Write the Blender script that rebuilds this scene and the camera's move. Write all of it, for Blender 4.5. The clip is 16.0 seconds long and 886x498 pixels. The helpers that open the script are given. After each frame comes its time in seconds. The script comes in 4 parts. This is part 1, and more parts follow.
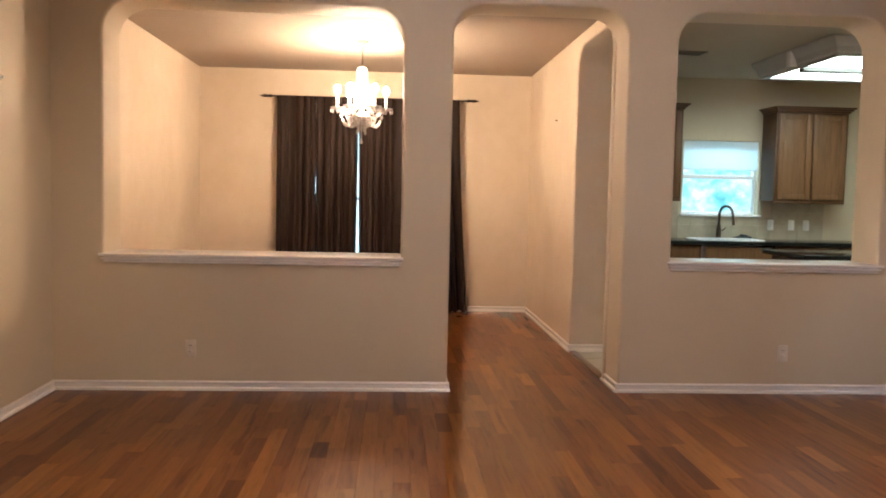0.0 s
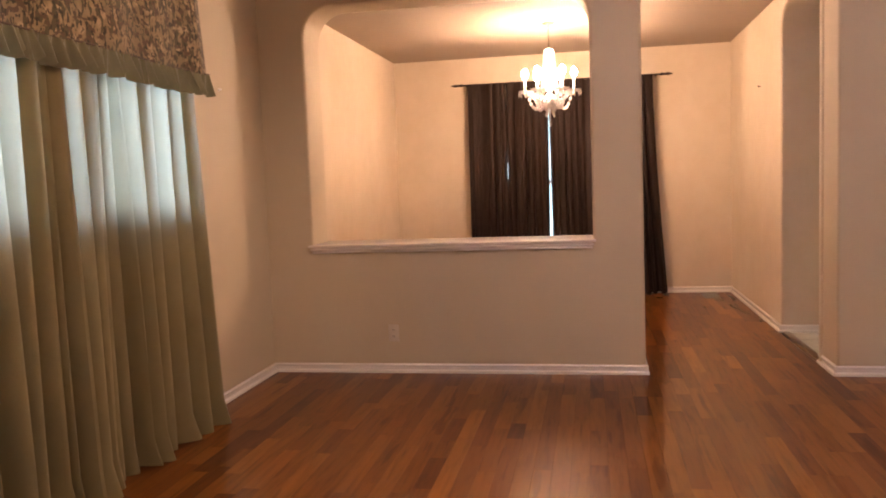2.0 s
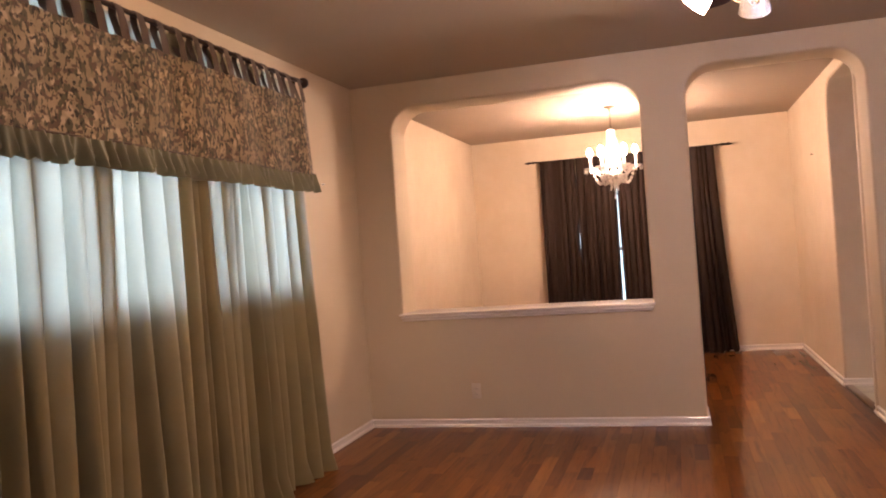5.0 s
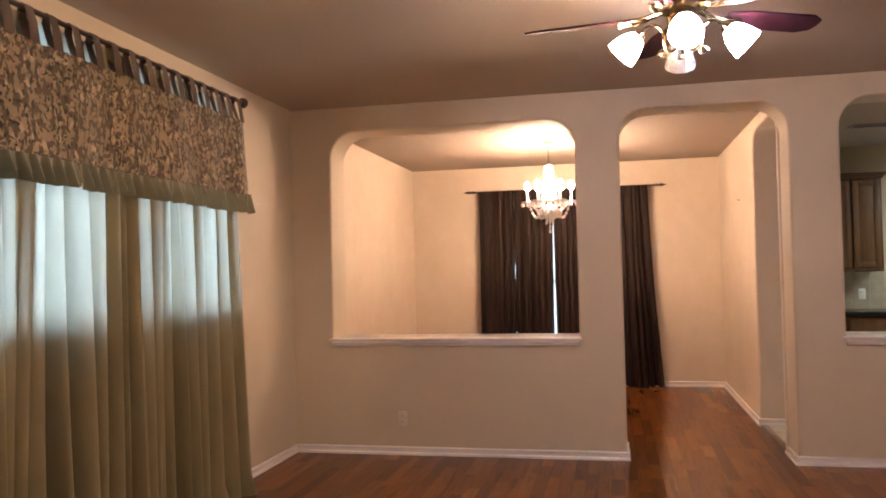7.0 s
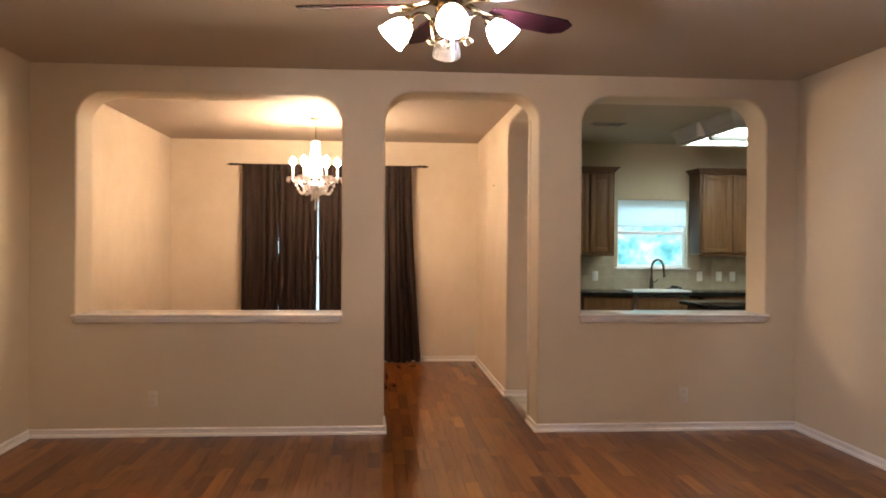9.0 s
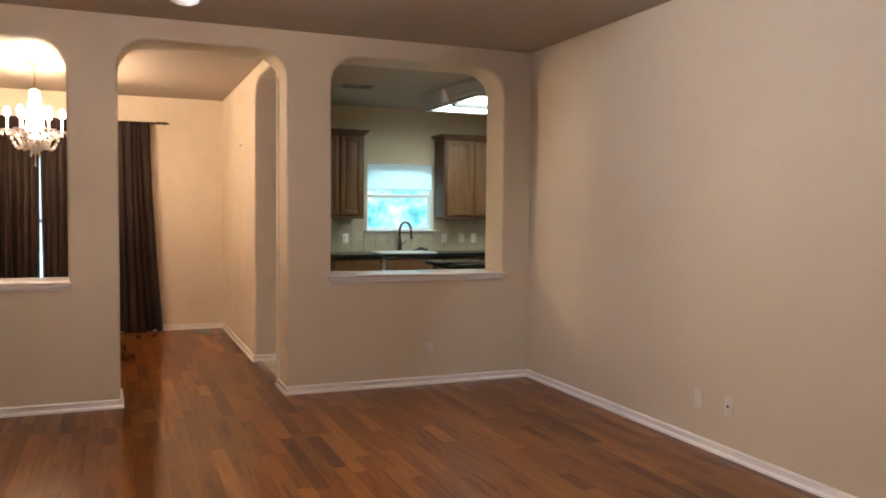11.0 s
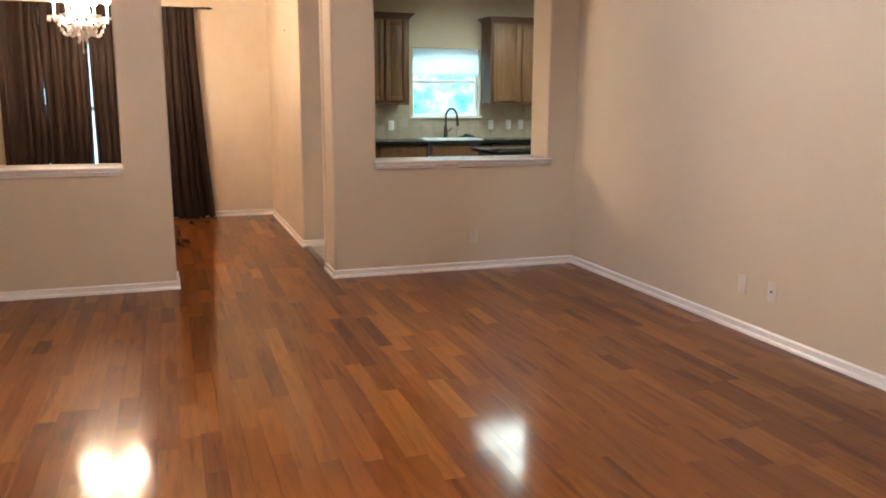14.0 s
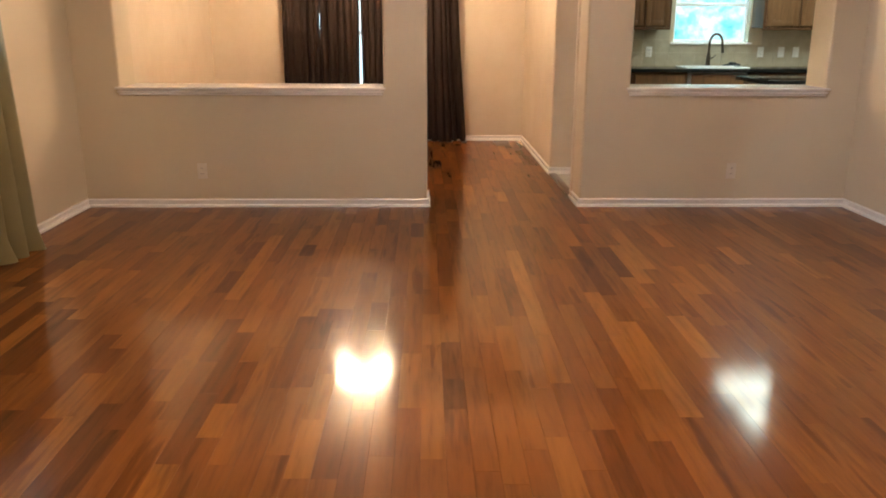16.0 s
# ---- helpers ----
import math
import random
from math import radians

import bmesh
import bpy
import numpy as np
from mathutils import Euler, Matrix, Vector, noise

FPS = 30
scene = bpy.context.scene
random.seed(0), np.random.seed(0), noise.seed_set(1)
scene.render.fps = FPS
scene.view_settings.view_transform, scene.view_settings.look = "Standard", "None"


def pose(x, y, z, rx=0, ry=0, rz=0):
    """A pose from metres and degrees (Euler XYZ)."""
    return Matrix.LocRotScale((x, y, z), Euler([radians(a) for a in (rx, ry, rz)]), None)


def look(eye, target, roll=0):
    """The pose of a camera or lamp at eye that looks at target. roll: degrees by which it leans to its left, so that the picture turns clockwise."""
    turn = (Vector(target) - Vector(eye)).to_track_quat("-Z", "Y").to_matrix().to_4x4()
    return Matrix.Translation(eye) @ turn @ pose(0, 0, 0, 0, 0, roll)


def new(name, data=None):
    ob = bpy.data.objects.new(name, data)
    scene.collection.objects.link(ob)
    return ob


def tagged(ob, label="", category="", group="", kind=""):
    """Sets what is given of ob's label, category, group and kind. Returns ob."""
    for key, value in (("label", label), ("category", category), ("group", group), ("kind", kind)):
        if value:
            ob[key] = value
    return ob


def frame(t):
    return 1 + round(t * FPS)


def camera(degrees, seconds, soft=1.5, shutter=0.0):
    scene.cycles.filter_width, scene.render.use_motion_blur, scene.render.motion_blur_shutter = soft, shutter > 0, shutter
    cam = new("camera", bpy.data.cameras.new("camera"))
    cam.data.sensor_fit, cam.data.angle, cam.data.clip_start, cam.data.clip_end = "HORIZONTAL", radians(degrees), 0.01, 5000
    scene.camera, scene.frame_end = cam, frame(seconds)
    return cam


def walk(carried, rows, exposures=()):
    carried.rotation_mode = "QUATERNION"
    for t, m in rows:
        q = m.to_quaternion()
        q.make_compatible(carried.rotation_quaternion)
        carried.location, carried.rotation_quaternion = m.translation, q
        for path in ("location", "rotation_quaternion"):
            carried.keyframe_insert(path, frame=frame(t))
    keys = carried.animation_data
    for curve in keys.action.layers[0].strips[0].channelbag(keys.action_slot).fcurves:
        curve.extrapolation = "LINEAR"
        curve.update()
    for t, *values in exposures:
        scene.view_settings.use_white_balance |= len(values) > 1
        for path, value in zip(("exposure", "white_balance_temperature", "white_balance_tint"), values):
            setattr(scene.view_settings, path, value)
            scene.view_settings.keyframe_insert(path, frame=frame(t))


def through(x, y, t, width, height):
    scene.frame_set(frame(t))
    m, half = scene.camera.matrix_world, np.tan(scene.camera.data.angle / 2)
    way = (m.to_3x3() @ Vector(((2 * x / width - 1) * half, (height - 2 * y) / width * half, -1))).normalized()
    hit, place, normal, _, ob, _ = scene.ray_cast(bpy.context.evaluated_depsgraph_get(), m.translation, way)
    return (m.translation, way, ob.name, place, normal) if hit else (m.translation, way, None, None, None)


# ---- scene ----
cam = camera(57.9, 16.0, soft=1.9)
EXPOSURES = [(0.0, 0.55, 6150, 17), (0.5, 0.64, 7700, 34), (1.0, 0.46, 6850, 30), (1.5, 0.48, 6900, 31), (2.5, 0.47, 7100, 37), (3.0, 0.58, 7200, 42), (3.5, 0.48, 7050, 41), (4.5, 0.54, 6750, 37),
             (7.0, 0.50, 6450, 28), (7.5, 0.48, 6450, 26), (8.5, 0.42, 6400, 19), (9.0, 0.41, 6450, 17), (10.0, 0.30, 6350, 16),
             (12.5, 0.68, 6100, 13), (13.0, 0.63, 6100, 13), (13.5, 0.75, 6100, 14), (14.0, 0.81, 6100, 15), (15.0, 0.69, 6300, 15), (16.0, 0.80, 6450, 13)]
PATH = [
    (0, (-0.378, -5.28, 1.31), (-0.252, -3.288, 1.176), 1.2),
    (0.5, (-0.368, -5.272, 1.317), (-0.406, -3.277, 1.178), 0.4),
    (1, (-0.365, -5.274, 1.293), (-0.515, -3.286, 1.138), -0.1),
    (1.5, (-0.361, -5.256, 1.293), (-0.658, -3.285, 1.129), -1.4),
    (2, (-0.328, -5.293, 1.305), (-0.695, -3.334, 1.136), -2.1),
    (2.5, (-0.32, -5.468, 1.306), (-0.698, -3.511, 1.151), -2.9),
    (3, (-0.259, -5.638, 1.299), (-0.649, -3.685, 1.124), -3.1),
    (3.5, (-0.192, -5.749, 1.297), (-0.641, -3.808, 1.116), -2.5),
    (4, (-0.107, -5.869, 1.344), (-0.659, -3.952, 1.202), -3.8),
    (4.5, (-0.09, -5.968, 1.364), (-0.657, -4.051, 1.304), -4.3),
    (4.7, (-0.117, -5.975, 1.364), (-0.683, -4.057, 1.335), -4.2),
    (6.8, (-0.052, -6.003, 1.415), (-0.523, -4.061, 1.474), -1.6),
    (7, (-0.042, -6.001, 1.408), (-0.464, -4.047, 1.462), -1.3),
    (7.5, (-0.044, -6.001, 1.399), (-0.328, -4.021, 1.43), -0.8),
    (8, (-0.05, -6.0, 1.406), (-0.178, -4.004, 1.409), -0.3),
    (8.5, (-0.044, -5.993, 1.41), (-0.04, -3.993, 1.396), 0.0),
    (9, (-0.042, -6.003, 1.418), (0.117, -4.009, 1.407), 0.4),
    (9.5, (-0.032, -5.979, 1.417), (0.295, -4.006, 1.406), 0.8),
    (10, (-0.019, -5.964, 1.407), (0.455, -4.022, 1.367), 0.8),
    (10.2, (-0.025, -5.956, 1.397), (0.516, -4.032, 1.342), 0.8),
    (12.3, (0.01, -6.003, 1.379), (0.941, -4.238, 1.241), 0.1),
    (12.5, (0.013, -6.006, 1.377), (0.953, -4.248, 1.226), 0.2),
    (13, (0.008, -6.043, 1.371), (0.913, -4.272, 1.16), 0.1),
    (13.5, (-0.003, -6.031, 1.372), (0.807, -4.226, 1.08), 0.2),
    (14, (0.0, -6.006, 1.363), (0.633, -4.144, 0.996), 0.2),
    (14.5, (0.003, -5.993, 1.354), (0.439, -4.088, 0.932), 0.1),
    (15, (-0.009, -5.972, 1.337), (0.273, -4.045, 0.883), -0.1),
    (15.5, (-0.002, -5.951, 1.336), (0.165, -4.019, 0.845), -0.1),
    (16, (-0.004, -5.976, 1.319), (0.036, -4.049, 0.785), 0.2),
]
walk(cam, [(t, look(eye, target, roll)) for t, eye, target, roll in PATH], exposures=EXPOSURES)

# light: daylight outside, a ceiling fan's lamps, a chandelier and a fluorescent box in the kitchen
world = bpy.data.worlds.new("sky")
scene.world = world
world.use_nodes = True
wn = world.node_tree.nodes
sky = wn.new("ShaderNodeTexSky")
sky.sky_type = "NISHITA"
sky.sun_disc = False
sky.sun_elevation, sky.sun_rotation = radians(38), radians(200)
world.node_tree.links.new(sky.outputs[0], wn["Background"].inputs[0])
wn["Background"].inputs[1].default_value = 0.08


def lamp(name, kind, place, power, colour, size=0.05, size_y=None, target=None):
    d = bpy.data.lights.new(name, kind)
    d.energy, d.color = power, colour
    if kind == "AREA":
        d.size = size
        if size_y:
            d.shape, d.size_y = "RECTANGLE", size_y
    else:
        d.shadow_soft_size = size
    ob = new(name, d)
    ob.matrix_world = look(place, target) if target else Matrix.Translation(place)
    return ob


# the fan's bulbs do not match: the one towards the curtains is warm, the opposite one a cool white
FAN_BULBS = ((0, 84, 250, (1.0, 0.84, 0.68)), (1, 68, 335, (0.80, 0.86, 1.0)), (3, 40, 225, (1.0, 0.72, 0.43)))
DAY = (0.66, 0.93, 1.0)
FAN_C = (0.25, -2.6)
FAN_LAMP_TURN = 268
CHAND_GLOW, KITCHEN_POWER, LIVING_DAY = 675, 10.5, 100
lamp("daylight_living_window", "AREA", (-4.10, -2.6, 1.72), LIVING_DAY, DAY, 4.2, 0.9, (0, -2.6, 1.7))
lamp("daylight_kitchen_window", "AREA", (3.25, 4.05, 2.35), 34, (0.45, 0.85, 1.0), 1.0, 0.5, (3.25, 3.42, 1.70))
lamp("daylight_dining_window", "AREA", (-0.75, 3.95, 1.3), 8, DAY, 1.2, 1.6, (-0.75, 0, 1.2))

# ---------------------------------------------------------------- materials


class Mat:
    def __init__(self, name, colour=(0.8, 0.8, 0.8), rough=0.5, metal=0.0):
        self.m = bpy.data.materials.new(name)
        self.m.use_nodes = True
        self.n, self.l = self.m.node_tree.nodes, self.m.node_tree.links
        self.b = self.n["Principled BSDF"]
        self.out = self.n["Material Output"]
        self.set("Base Color", (*colour, 1)).set("Roughness", rough).set("Metallic", metal)

    def set(self, key, value):
        self.b.inputs[key].default_value = value
        return self

    def node(self, kind, **values):
        nd = self.n.new("ShaderNode" + kind)
        for k, v in values.items():
            nd.inputs[k.replace("_", " ")].default_value = v
        return nd

    def link(self, a, b):
        self.l.new(a, b)

    def coords(self, scale=(1, 1, 1), world_space=True):
        src = self.n.new("ShaderNodeNewGeometry").outputs["Position"] if world_space else self.n.new("ShaderNodeTexCoord").outputs["Object"]
        mp = self.node("Mapping")
        mp.inputs["Scale"].default_value = scale
        self.link(src, mp.inputs["Vector"])
        return mp.outputs["Vector"]

    def noise(self, vec, scale, detail=4, rough=0.55):
        nz = self.node("TexNoise", Scale=scale, Detail=detail, Roughness=rough)
        self.link(vec, nz.inputs["Vector"])
        return nz.outputs["Fac"]

    def ramp(self, fac, stops):
        r = self.n.new("ShaderNodeValToRGB")
        el = r.color_ramp.elements
        while len(el) < len(stops):
            el.new(0.5)
        for e, (p, c) in zip(el, stops):
            e.position, e.color = p, (*c, 1)
        self.link(fac, r.inputs["Fac"])
        return r.outputs["Color"]

    def mix(self, fac, a, b, mode="MIX"):
        mx = self.n.new("ShaderNodeMix")
        mx.data_type, mx.blend_type = "RGBA", mode
        for sock, v in ((mx.inputs[0], fac), (mx.inputs[6], a), (mx.inputs[7], b)):
            if hasattr(v, "is_linked"):
                self.link(v, sock)
            else:
                sock.default_value = v if isinstance(v, float) else (*v, 1)
        return mx.outputs[2]

    def colour(self, sock):
        self.link(sock, self.b.inputs["Base Color"])
        return self

    def bump(self, fac, strength, dist=0.002):
        bp = self.node("Bump", Strength=strength, Distance=dist)
        self.link(fac, bp.inputs["Height"])
        self.link(bp.outputs["Normal"], self.b.inputs["Normal"])
        return self

    def vary(self, colour, amount=0.12, big=1.5, small=30, bump=0.15, dist=0.002, scale=(1, 1, 1), world_space=True):
        v = self.coords(scale, world_space)
        a, b = self.noise(v, big, 5), self.noise(v, small, 6)
        dark = tuple(c * (1 - amount) for c in colour)
        lite = tuple(min(1, c * (1 + amount * 0.6)) for c in colour)
        c1 = self.ramp(a, [(0.3, dark), (0.7, lite)])
        c2 = self.ramp(b, [(0.25, (1 - amount * 0.6,) * 3), (0.7, (1, 1, 1))])
        self.colour(self.mix(1.0, c1, c2, "MULTIPLY"))
        self.bump(b, bump, dist)
        return self

    def glow(self, colour, strength):
        return self.set("Emission Color", (*colour, 1)).set("Emission Strength", strength)


PAINT = (0.55, 0.445, 0.305)
wall_paint = Mat("wall_paint", PAINT, 0.62).vary(PAINT, 0.06, 0.9, 130, 0.25, 0.0015).m
COLOUR_WASH = (0.585, 0.475, 0.35)
dining_paint = Mat("dining_paint", COLOUR_WASH, 0.6)
_v = dining_paint.coords((1, 1, 0.75))
_c = dining_paint.mix(0.5, dining_paint.ramp(dining_paint.noise(_v, 1.7, 6, 0.62), [(0.34, (0.545, 0.435, 0.305)), (0.5, COLOUR_WASH), (0.68, (0.62, 0.515, 0.40))]),
                      dining_paint.ramp(dining_paint.noise(_v, 6.5, 7, 0.6), [(0.32, (0.555, 0.445, 0.315)), (0.68, (0.61, 0.505, 0.385))]))
dining_paint.colour(_c).bump(dining_paint.noise(_v, 130, 5), 0.25, 0.0015)
dining_paint = dining_paint.m
CEIL = (0.40, 0.325, 0.238)
# same ceiling paint, darkened in colour to hold down the chandelier's bright pool
dining_ceiling_dimmed = Mat("dining_ceiling_dimmed", (0.35, 0.275, 0.21), 0.8).vary((0.35, 0.275, 0.21), 0.06, 0.7, 90, 0.45, 0.003).m
ceiling_paint = Mat("ceiling_paint", CEIL, 0.8).vary(CEIL, 0.06, 0.7, 90, 0.45, 0.003).m
trim_white = Mat("trim_white", (0.78, 0.72, 0.66), 0.21).vary((0.78, 0.72, 0.66), 0.05, 3, 60, 0.05, 0.001).m
fixture_grey = Mat("fixture_grey", (0.40, 0.375, 0.34), 0.45).vary((0.40, 0.375, 0.34), 0.08, 4, 60, 0.05, 0.001).m
# fixture grey with shade put into the colour, so the crossbar shows between glowing panels
shaded_grey = Mat("shaded_grey", (0.13, 0.125, 0.115), 0.6).m
vent_metal = Mat("vent_metal", (0.30, 0.27, 0.23), 0.5).m
plate_white = Mat("plate_white", (0.80, 0.78, 0.74), 0.35).m
plate_almond = Mat("plate_almond", (0.61, 0.525, 0.425), 0.4).vary((0.61, 0.525, 0.425), 0.05, 20, 90, 0.05).m
slot_dark = Mat("slot_dark", (0.03, 0.03, 0.03), 0.5).m
black_iron = Mat("black_iron", (0.045, 0.025, 0.018), 0.4, 0.5).vary((0.045, 0.025, 0.018), 0.3, 8, 90, 0.1).m
brass = Mat("brass", (0.22, 0.165, 0.09), 0.22, 1.0).vary((0.22, 0.165, 0.09), 0.45, 12, 80, 0.05).m
bronze = Mat("bronze", (0.10, 0.075, 0.055), 0.32, 0.9).vary((0.10, 0.075, 0.055), 0.2, 12, 80, 0.05).m
granite = Mat("granite", (0.02, 0.02, 0.02), 0.12).set("Specular IOR Level", 0.12)
_v = granite.coords((1, 1, 1))
granite.colour(granite.ramp(granite.noise(_v, 160, 3), [(0.45, (0.006, 0.006, 0.006)), (0.70, (0.028, 0.025, 0.022)), (0.82, (0.11, 0.095, 0.08))]))
granite = granite.m
cabinet_wood = Mat("cabinet_wood", (0.28, 0.16, 0.07), 0.5).set("Specular IOR Level", 0.25)
_v = cabinet_wood.coords((9, 9, 0.9))
cabinet_wood.colour(cabinet_wood.mix(0.5, cabinet_wood.ramp(cabinet_wood.noise(_v, 3.5, 8, 0.65), [(0.3, (0.050, 0.0195, 0.0075)), (0.7, (0.135, 0.058, 0.022)), ]), (0.090, 0.038, 0.0145)))
cabinet_wood.bump(cabinet_wood.noise(_v, 10, 5), 0.08, 0.001)
cabinet_wood = cabinet_wood.m
# the cabinet oak made lighter for doors and drawers: light on the fronts, in the colour
lit_front_wood = Mat("lit_front_wood", (0.20, 0.10, 0.045), 0.45).set("Specular IOR Level", 0.3)
_v = lit_front_wood.coords((9, 9, 0.9))
lit_front_wood.colour(lit_front_wood.ramp(lit_front_wood.noise(_v, 3.0, 8, 0.65), [(0.3, (0.105, 0.046, 0.0185)), (0.7, (0.180, 0.086, 0.036))]))
lit_front_wood.bump(lit_front_wood.noise(_v, 10, 5), 0.08, 0.001)
lit_front_wood = lit_front_wood.m
white_enamel = Mat("white_enamel", (0.82, 0.81, 0.78), 0.15).m
furniture_paint = Mat("furniture_paint", (0.80, 0.74, 0.64), 0.28).vary((0.80, 0.74, 0.64), 0.05, 4, 50, 0.05).m
tile_tan = Mat("tile_tan", (0.42, 0.36, 0.27), 0.35).vary((0.42, 0.36, 0.27), 0.2, 5, 40, 0.1).m
splash_tan = Mat("splash_tan", (0.42, 0.35, 0.25), 0.35)
_v = splash_tan.coords((1, 1, 1))
splash_tan.colour(splash_tan.mix(0.5, splash_tan.ramp(splash_tan.noise(_v, 9, 6), [(0.3, (0.33, 0.26, 0.17)), (0.7, (0.50, 0.42, 0.31))]), (0.42, 0.35, 0.25)))
splash_tan = splash_tan.m
grout = Mat("grout", (0.22, 0.19, 0.15), 0.8).vary((0.22, 0.19, 0.15), 0.2, 6, 60).m
subfloor = Mat("subfloor", (0.035, 0.018, 0.010), 0.8).m
strip_wood = Mat("strip_wood", (0.13, 0.055, 0.022), 0.3).vary((0.13, 0.055, 0.022), 0.3, 6, 50, scale=(12, 1, 1)).m
vinyl = Mat("vinyl", (0.80, 0.80, 0.78), 0.3).m
rosewood = Mat("rosewood", (0.09, 0.018, 0.016), 0.6).set("Specular IOR Level", 0.06)
_v = rosewood.coords((1, 1, 1), False)
rosewood.colour(rosewood.ramp(rosewood.noise(_v, 22, 6), [(0.3, (0.005, 0.001, 0.0016)), (0.7, (0.015, 0.0024, 0.0036))]))
rosewood = rosewood.m


def thin_cloth(name, build, through=0.35, tint=None, sheen=0.3, gloss=0.0):
    """Woven cloth that lets part of the light through."""
    m = Mat(name, rough=0.9)
    col = build(m)
    m.colour(col)
    m.set("Sheen Weight", sheen)
    m.set("Specular IOR Level", 0.15 + gloss)
    m.set("Roughness", 0.9 - gloss)
    tr = m.node("BsdfTranslucent")
    if tint:
        m.link(m.mix(0.75, col, tint), tr.inputs["Color"])
    else:
        m.link(col, tr.inputs["Color"])
    mx = m.node("MixShader", Fac=through)
    m.link(m.b.outputs[0], mx.inputs[1])
    m.link(tr.outputs[0], mx.inputs[2])
    m.link(mx.outputs[0], m.out.inputs["Surface"])
    return m.m


def plain_weave(colour, amount):
    def f(m):
        v = m.coords((1, 1, 1))
        a = m.ramp(m.noise(v, 4, 5), [(0.3, tuple(c * (1 - amount) for c in colour)), (0.7, colour)])
        fine = m.ramp(m.noise(m.coords((1, 1, 0.3)), 300, 3), [(0.3, (0.90, 0.90, 0.90)), (0.7, (1, 1, 1))])
        return m.mix(1.0, a, fine, "MULTIPLY")
    return f


def floral(m):
    """Cotton print: sage and brown leaves and pale blossoms scattered on tan."""
    v = m.coords((1, 1, 1))
    warp = m.node("TexNoise", Scale=9.0, Detail=2.0)
    m.link(v, warp.inputs["Vector"])
    add = m.n.new("ShaderNodeVectorMath")
    add.operation = "MULTIPLY_ADD"
    m.link(warp.outputs["Color"], add.inputs[0])
    add.inputs[1].default_value = (0.06, 0.06, 0.06)
    m.link(v, add.inputs[2])
    w = add.outputs[0]
    base = m.ramp(m.noise(w, 7, 5), [(0.35, (0.185, 0.132, 0.070)), (0.65, (0.285, 0.203, 0.112))])
    blos = m.node("TexVoronoi", Scale=15.0)
    m.link(w, blos.inputs["Vector"])
    c = m.mix(m.ramp(blos.outputs["Distance"], [(0.20, (1, 1, 1)), (0.40, (0, 0, 0))]), base, (0.39, 0.278, 0.168))

    def leaves(scale, stretch, threshold):
        mp = m.node("Mapping")
        mp.inputs["Scale"].default_value = stretch
        m.link(w, mp.inputs["Vector"])
        return m.ramp(m.noise(mp.outputs["Vector"], scale, 2, 0.45), [(threshold - 0.01, (0, 0, 0)), (threshold + 0.035, (1, 1, 1))])
    c = m.mix(leaves(33, (1, 1.1, 0.6), 0.535), c, (0.076, 0.062, 0.030))
    c = m.mix(leaves(38, (1, 0.7, 1.1), 0.56), c, (0.092, 0.054, 0.030))
    return m.mix(leaves(52, (1, 1.0, 0.7), 0.585), c, (0.030, 0.023, 0.012))


sage_cloth = thin_cloth("sage_cloth", plain_weave((0.270, 0.204, 0.086), 0.22), 0.34, (0.55, 0.655, 0.62), sheen=0.1)
ruffle_cloth = thin_cloth("ruffle_cloth", plain_weave((0.205, 0.185, 0.108), 0.25), 0.12)
valance_cloth = thin_cloth("valance_cloth", floral, 0.08)
blind_cloth = thin_cloth("blind_cloth", plain_weave((0.80, 0.82, 0.82), 0.04), 0.5, sheen=0.0)
brown_cloth = thin_cloth("brown_cloth", plain_weave((0.022, 0.0092, 0.0048), 0.35), 0.06, sheen=0.0, gloss=0.16)
tab_cloth = thin_cloth("tab_cloth", plain_weave((0.105, 0.066, 0.040), 0.35), 0.06)

glass = Mat("window_glass", (1, 1, 1), 0.0)
glass.set("Transmission Weight", 1.0).set("IOR", 1.03)
glass = glass.m
crystal = Mat("crystal", (0.95, 0.95, 0.95), 0.06)
crystal.set("Transmission Weight", 0.18).set("IOR", 1.55)
crystal = crystal.m
clear_glass = Mat("clear_glass", (1, 1, 1), 0.02)
clear_glass.set("Transmission Weight", 0.95).set("IOR", 1.5)
clear_glass = clear_glass.m


def lit_glass(colour, strength):
    """Frosted glass shade with a bulb burning inside."""
    m = Mat("frosted_glass", (0.9, 0.9, 0.9), 0.3).glow(colour, strength)
    tr = m.node("BsdfTranslucent")
    tr.inputs["Color"].default_value = (0.85, 0.82, 0.8, 1)
    mx = m.node("MixShader", Fac=0.25)
    m.link(m.b.outputs[0], mx.inputs[1])
    m.link(tr.outputs[0], mx.inputs[2])
    m.link(mx.outputs[0], m.out.inputs["Surface"])
    return m.m


lit_shades = {k: lit_glass(colour, glow) for k, _, glow, colour in FAN_BULBS}
bulb_glow = Mat("bulb_glow", (1, 1, 1), 0.3).glow((1.0, 0.76, 0.49), CHAND_GLOW).m
tube_glow = Mat("tube_glow", (1, 1, 1), 0.5).glow((0.80, 1.0, 0.90), KITCHEN_POWER).m


